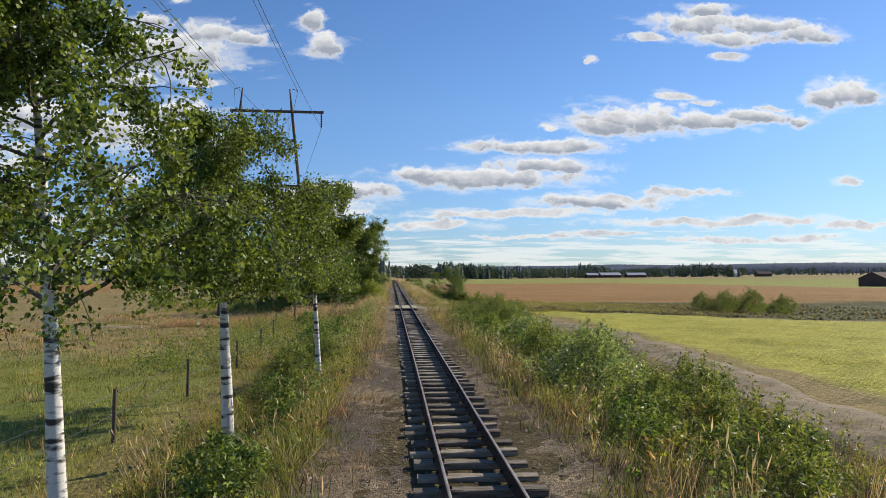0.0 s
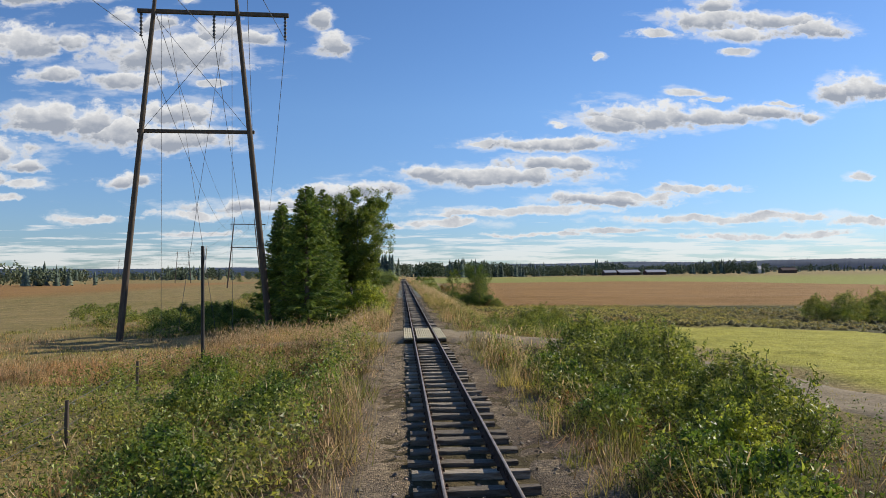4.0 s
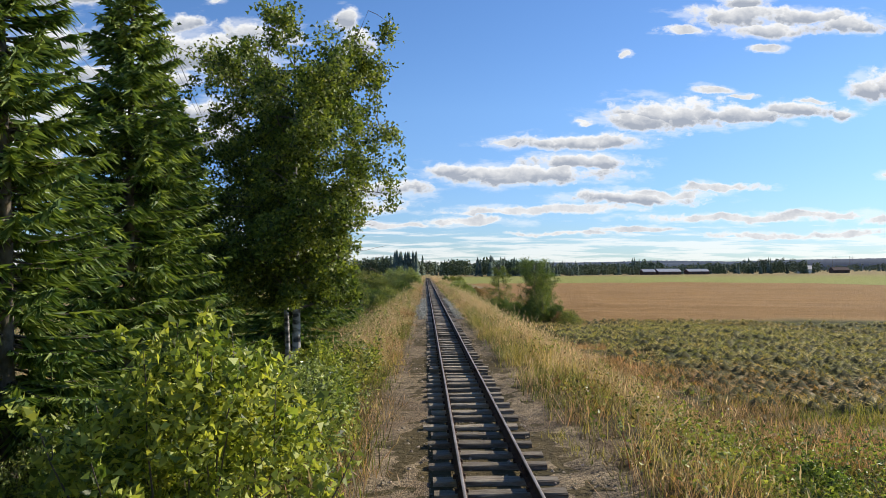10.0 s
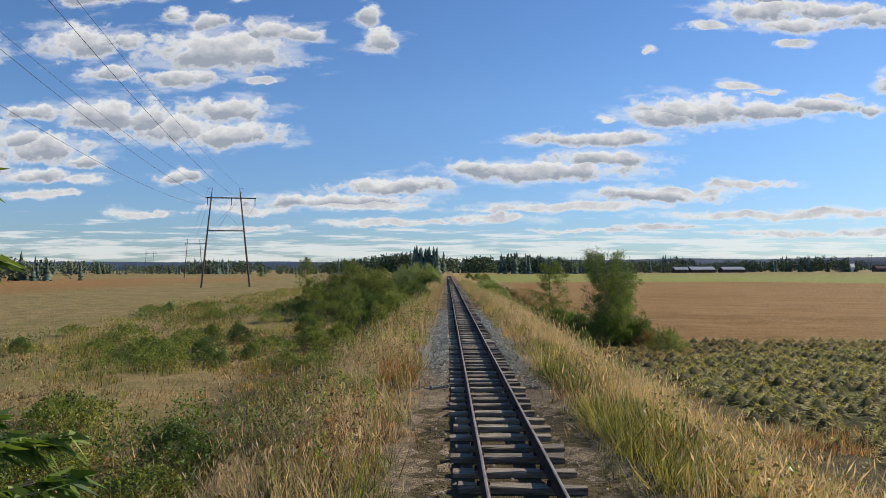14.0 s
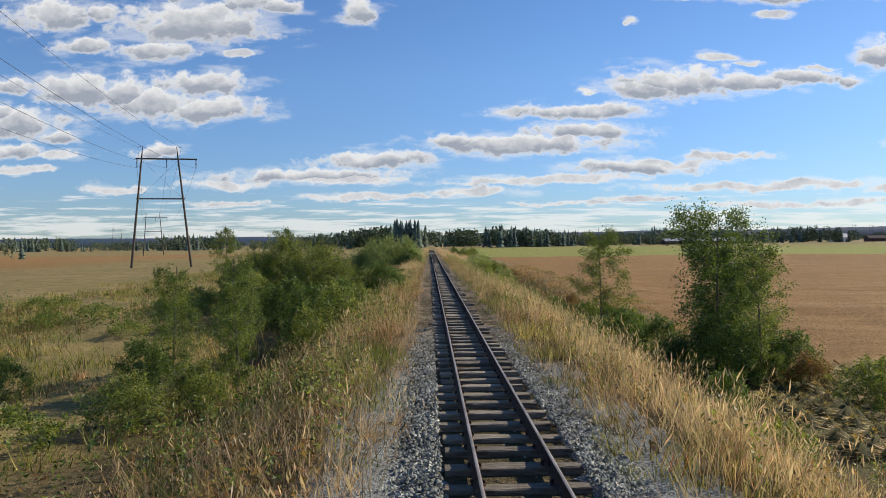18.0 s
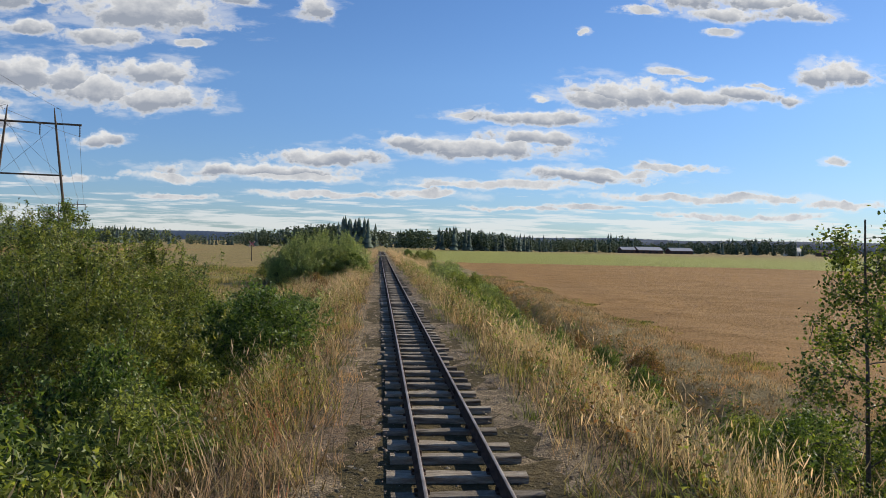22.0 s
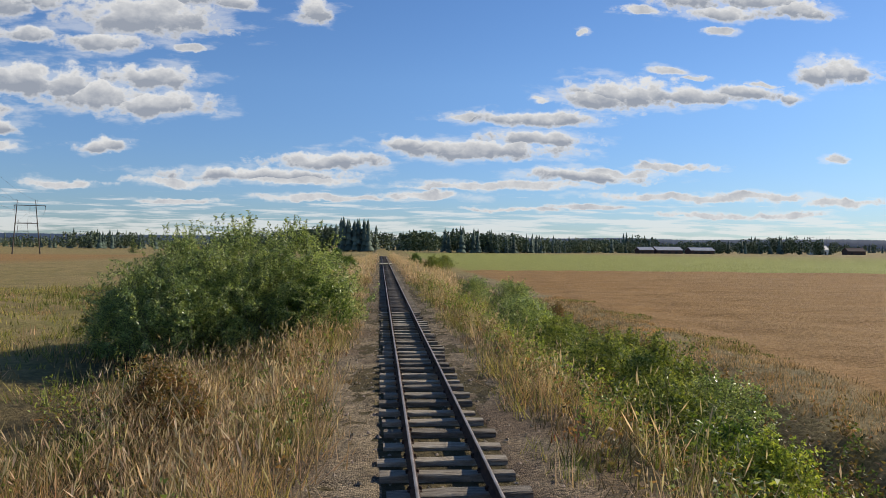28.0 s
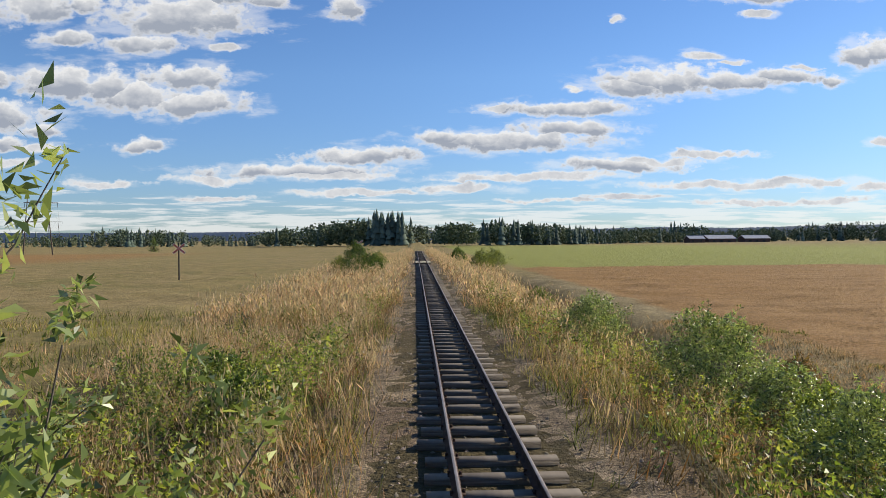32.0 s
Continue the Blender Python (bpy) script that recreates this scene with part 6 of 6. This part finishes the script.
# ---------------------------------------------------------------- crossing signs
def saltire(x, y, turn, height, board, face, pole, label):
    ob = tagged(new("crossing_sign"), label, "road sign", "crossing signs")
    ob.matrix_basis = pose(x, y, land1(x, y) - 0.05, 0, 0, turn)
    v, f = tube([(0, 0, 0), (0, 0, height)], (0.06, 0.055), 10)
    part("post", mesh_from("post", v, f, pole, True), ob)
    for s in (-1, 1):
        b = part("sign_arm", box_mesh("sign_arm", (board, 0.02, 0.17), M["white_paint"], 0.005), ob)
        b.matrix_basis = pose(0, -0.075 - 0.022 * (s + 1) / 2, height - 0.45, 0, s * 40, 0)
        r = part("red_edge", box_mesh("red_edge", (board * 0.92, 0.006, 0.1), face, 0.0), b)
        r.location = (0, -0.014, 0)
    return ob


saltire(-7.46, 49.55, 108, 4.3, 1.2, M["white_paint"], M["black_paint"], "weathered white crossing saltire on a black post by the lane")
saltire(-20.2, 244.0, 25, 3.1, 1.2, M["red_paint"], M["black_paint"], "red crossing saltire on a dark post in the meadow")
saltire(-7.4, 270.0, 10, 3.2, 1.1, M["red_paint"], M["black_paint"], "red crossing saltire near the far crossing")
deck2 = copy_thing(deck, pose(0, 256.5, 0))
deck2["label"] = "pale timber deck of the further level crossing"

# wire fence of the first pasture
fence = tagged(new("wire_fence"), "old wooden posts and thin wire around the pasture", "fence")
posts = [(-6.6, 4.0), (-6.4, 9.5), (-6.5, 15.0), (-6.7, 21.0), (-6.6, 27.0), (-6.8, 33.0), (-7.2, 39.0), (-8.0, 45.0)]
for x, y in posts:
    v, f = tube([(0, 0, -0.2), (0.02, 0.01, 1.05)], (0.045, 0.04), 7)
    p = part("post", mesh_from("post", v, f, M["pole_wood"], True), fence)
    p.location = (x, y, land1(x, y))
for hgt in (0.55, 0.95):
    v, f = tube([(x, y, land1(x, y) + hgt) for x, y in posts], np.full(len(posts), 0.006), 4)
    part("wire", mesh_from("wire", v, f, M["wire"]), fence)


# ---------------------------------------------------------------- distance
def far_conifers(rng, places, h, mat_h=0.5):
    """Forest trees of stacked ragged skirts: joined, they stay far off."""
    V, F, o = [], [], 0
    for (x, y), hh in zip(places, h):
        z0 = land1(x, y) - 0.3
        r = hh * rng.uniform(0.15, 0.21)
        for k in range(5):
            zb, zt = z0 + hh * (0.06 + 0.17 * k), z0 + hh * (0.36 + 0.165 * k)
            rr = r * (1 - 0.17 * k)
            a = np.linspace(0, 2 * np.pi, 7, endpoint=False) + rng.uniform(0, 1)
            ring = np.stack([x + np.cos(a) * rr * rng.uniform(0.65, 1.25, 7), y + np.sin(a) * rr * rng.uniform(0.65, 1.25, 7), np.full(7, zb) + rng.uniform(-0.04, 0.04, 7) * hh], 1)
            V.append(ring), V.append([(x + rng.normal(0, 0.1), y, min(zt, z0 + hh))])
            j = np.arange(7)
            F.append(np.stack([o + j, o + (j + 1) % 7, np.full(7, o + 7)], 1))
            o += 8
    return np.concatenate(V), np.concatenate(F)


def far_broadleaf(rng, places, h, n=85):
    """Broad-leaved forest trees as loose clumps of large leaf sprays."""
    P, S = [], []
    for (x, y), hh in zip(places, h):
        d = rng.normal(size=(n, 3))
        d /= np.linalg.norm(d, axis=1)[:, None]
        d *= rng.uniform(0.5, 1.0, n)[:, None] ** 0.5
        P.append(np.stack([x + d[:, 0] * hh * 0.3, y + d[:, 1] * hh * 0.3, land1(x, y) + hh * (0.55 + 0.45 * d[:, 2])], 1))
        S.append(np.full(n, hh * 0.1))
    return leaves(rng, np.concatenate(P), np.concatenate(S), 1, 0, 1.2)


def belt(name, seed, line, depth, n, h0, h1, conifer, label):
    rng = np.random.default_rng(seed)
    pl = np.array(line, float)
    seg = np.r_[0, np.cumsum(np.hypot(*np.diff(pl, axis=0).T))]
    t = rng.uniform(0, seg[-1], n)
    x = np.interp(t, seg, pl[:, 0]) + rng.uniform(-0.3, 0.3, n) * depth
    y = np.interp(t, seg, pl[:, 1]) + rng.uniform(0, 1, n) * depth
    h = rng.uniform(h0, h1, n) * (1 + 0.25 * np.sin(t * 0.05 + seed))
    c = rng.uniform(0, 1, n) < conifer
    P = np.stack([x, y], 1)
    if c.any():
        v, f = far_conifers(rng, P[c], h[c])
        tagged(new(name, mesh_from(name, v, f, M["hazed_conifer"])), label, "forest", kind="stuff")
    if (~c).any():
        v, f = far_broadleaf(rng, P[~c], h[~c] * 0.85)
        tagged(new(name, mesh_from(name, v, f, M["hazed_leaf"])), label, "forest", kind="stuff")


belt("forest_edge", 401, ((-75, 560), (-40, 556), (-22, 556)), 30, 90, 11, 14, 0.15, "leafy trees at the edge of the wood")
belt("forest_edge", 410, ((-23, 548), (-8, 545)), 14, 24, 12, 15.5, 1.0, "clump of tall dark spruces where the line enters the wood")
belt("forest_edge", 411, ((-8, 560), (4, 575)), 20, 14, 11, 15, 0.2, "birches beside the line at the wood")
belt("forest_edge", 402, ((13, 530), (25, 536)), 12, 22, 11, 14, 0.0, "large round-crowned trees at the end of the line")
belt("forest_edge", 403, ((34, 556), (80, 575), (100, 590)), 30, 130, 8, 13, 0.3, "mixed tree belt beyond the fields")
belt("forest_edge", 412, ((45, 552), (75, 566)), 10, 16, 13, 16, 0.75, "taller trees standing out of the belt")
belt("forest_edge", 413, ((95, 585), (150, 640), (260, 690)), 40, 330, 6, 10, 0.25, "mixed tree belt beyond the fields")
belt("forest_edge", 404, ((175, 668), (290, 668), (330, 655)), 25, 160, 8, 12.5, 0.3, "trees round the farm")
belt("forest_edge", 405, ((-900, 640), (-500, 640), (-250, 640), (-70, 590)), 50, 900, 7, 11, 0.3, "long forest edge across the meadow")
belt("forest_edge", 406, ((-260, 300), (-135, 325)), 24, 150, 7, 11, 0.4, "patch of wood at the meadow's edge")
belt("forest_edge", 407, ((300, 900), (600, 1000), (1400, 1050)), 80, 460, 7, 11, 0.35, "forest beyond the stubble")
belt("forest_edge", 408, ((-8, 640), (60, 700), (300, 860)), 60, 300, 8, 12, 0.5, "dark forest behind the farm")
belt("forest_edge", 409, ((900, 250), (1300, 500), (1500, 900)), 80, 260, 8, 12, 0.5, "far forest on the plain")


def hills(name, seed, r, h, a0, a1, label):
    """A wooded ridge on the horizon with an uneven top."""
    rng = np.random.default_rng(seed)
    a = np.radians(np.arange(a0, a1, 0.08))
    n = len(a)
    big = np.interp(np.arange(n), np.arange(0, n + 60, 60), rng.uniform(0.78, 1.0, len(np.arange(0, n + 60, 60))))
    top = h * big + rng.uniform(0, 0.05, n) * h
    V = []
    for k, (dr, z) in enumerate(((0, 0), (40, 0.55), (110, 0.9), (200, 1.0))):
        V.append(np.stack([np.sin(a) * (r + dr), np.cos(a) * (r + dr), -6 + (top + 6) * z], 1))
    v = np.concatenate(V)
    j = np.arange(n - 1)
    f = np.concatenate([np.stack([k * n + j, k * n + j + 1, (k + 1) * n + j + 1, (k + 1) * n + j], 1) for k in range(3)])
    tagged(new(name, mesh_from(name, v, f, M["hazed_hill_forest"], True)), label, "hills", kind="structure")


hills("backdrop", 1, 2300, 27, -75, 20, "low wooded hills on the horizon, coloured blue for haze")
hills("backdrop", 2, 2700, 38, 8, 85, "low wooded hills on the horizon, coloured blue for haze")


def barn(x, y, turn, L, W, H, roof_h, roof, wall, label, doors=2):
    ob = tagged(new("farm_building"), label, "farm building", "farm buildings")
    ob.matrix_basis = pose(x, y, land1(x, y) - 0.2, 0, 0, turn)
    b = part("wall_body", box_mesh("wall_body", (L, W, H), wall, 0, (0, 0, H / 2)), ob)
    for s in (-1, 1):
        sl = math.degrees(math.atan2(roof_h, W / 2))
        r = part("roof_slope", box_mesh("roof_slope", (L + 0.8, math.hypot(W / 2, roof_h) + 0.5, 0.15), roof), ob)
        r.matrix_basis = pose(0, s * W / 4, H + roof_h / 2 + 0.05, -s * sl, 0, 0)
    bm = bmesh.new()
    for xx in (-L / 2, L / 2):
        bm.faces.new([bm.verts.new((xx, a, c)) for a, c in ((-W / 2, H), (W / 2, H), (0, H + roof_h))])
    me = bpy.data.meshes.new("gable")
    bm.to_mesh(me), bm.free()
    me.materials.append(wall)
    part("gable", me, ob)
    for k in range(doors):
        d = part("door", box_mesh("door", (L * 0.1, 0.1, H * 0.65), M["black_paint"]), ob)
        d.location = (-L * 0.3 + k * L * 0.55 / max(1, doors - 1), -W / 2 - 0.04, H * 0.33)
    return ob


barn(176, 640, 5, 10, 8, 2.6, 1.8, M["grey_roof"], M["dark_wall"], "small farm shed with a pale metal roof")
barn(194, 647, 8, 19, 10, 2.6, 2.2, M["grey_roof"], M["dark_wall"], "long red farm building with a pale metal roof", 3)
barn(219, 650, 4, 17, 9, 2.6, 2.0, M["grey_roof"], M["dark_wall"], "farm building with a light grey roof", 3)
barn(330, 690, 10, 12, 8, 4, 3, M["grey_roof"], M["white_paint"], "white farmhouse far across the fields")
barn(365, 700, 0, 14, 8, 3, 2.5, M["red_roof"], M["dark_wall"], "low dark farm shed far across the fields")
barn(238, 332, 20, 34, 14, 4.0, 3.0, M["red_roof"], M["dark_wall"], "large dark-roofed barn out on the plain", 3)
small = spruce("spruce_tree", 15, 5.5, 2.4, "lone small spruce in the meadow", 34)
at(small, -91, 440)
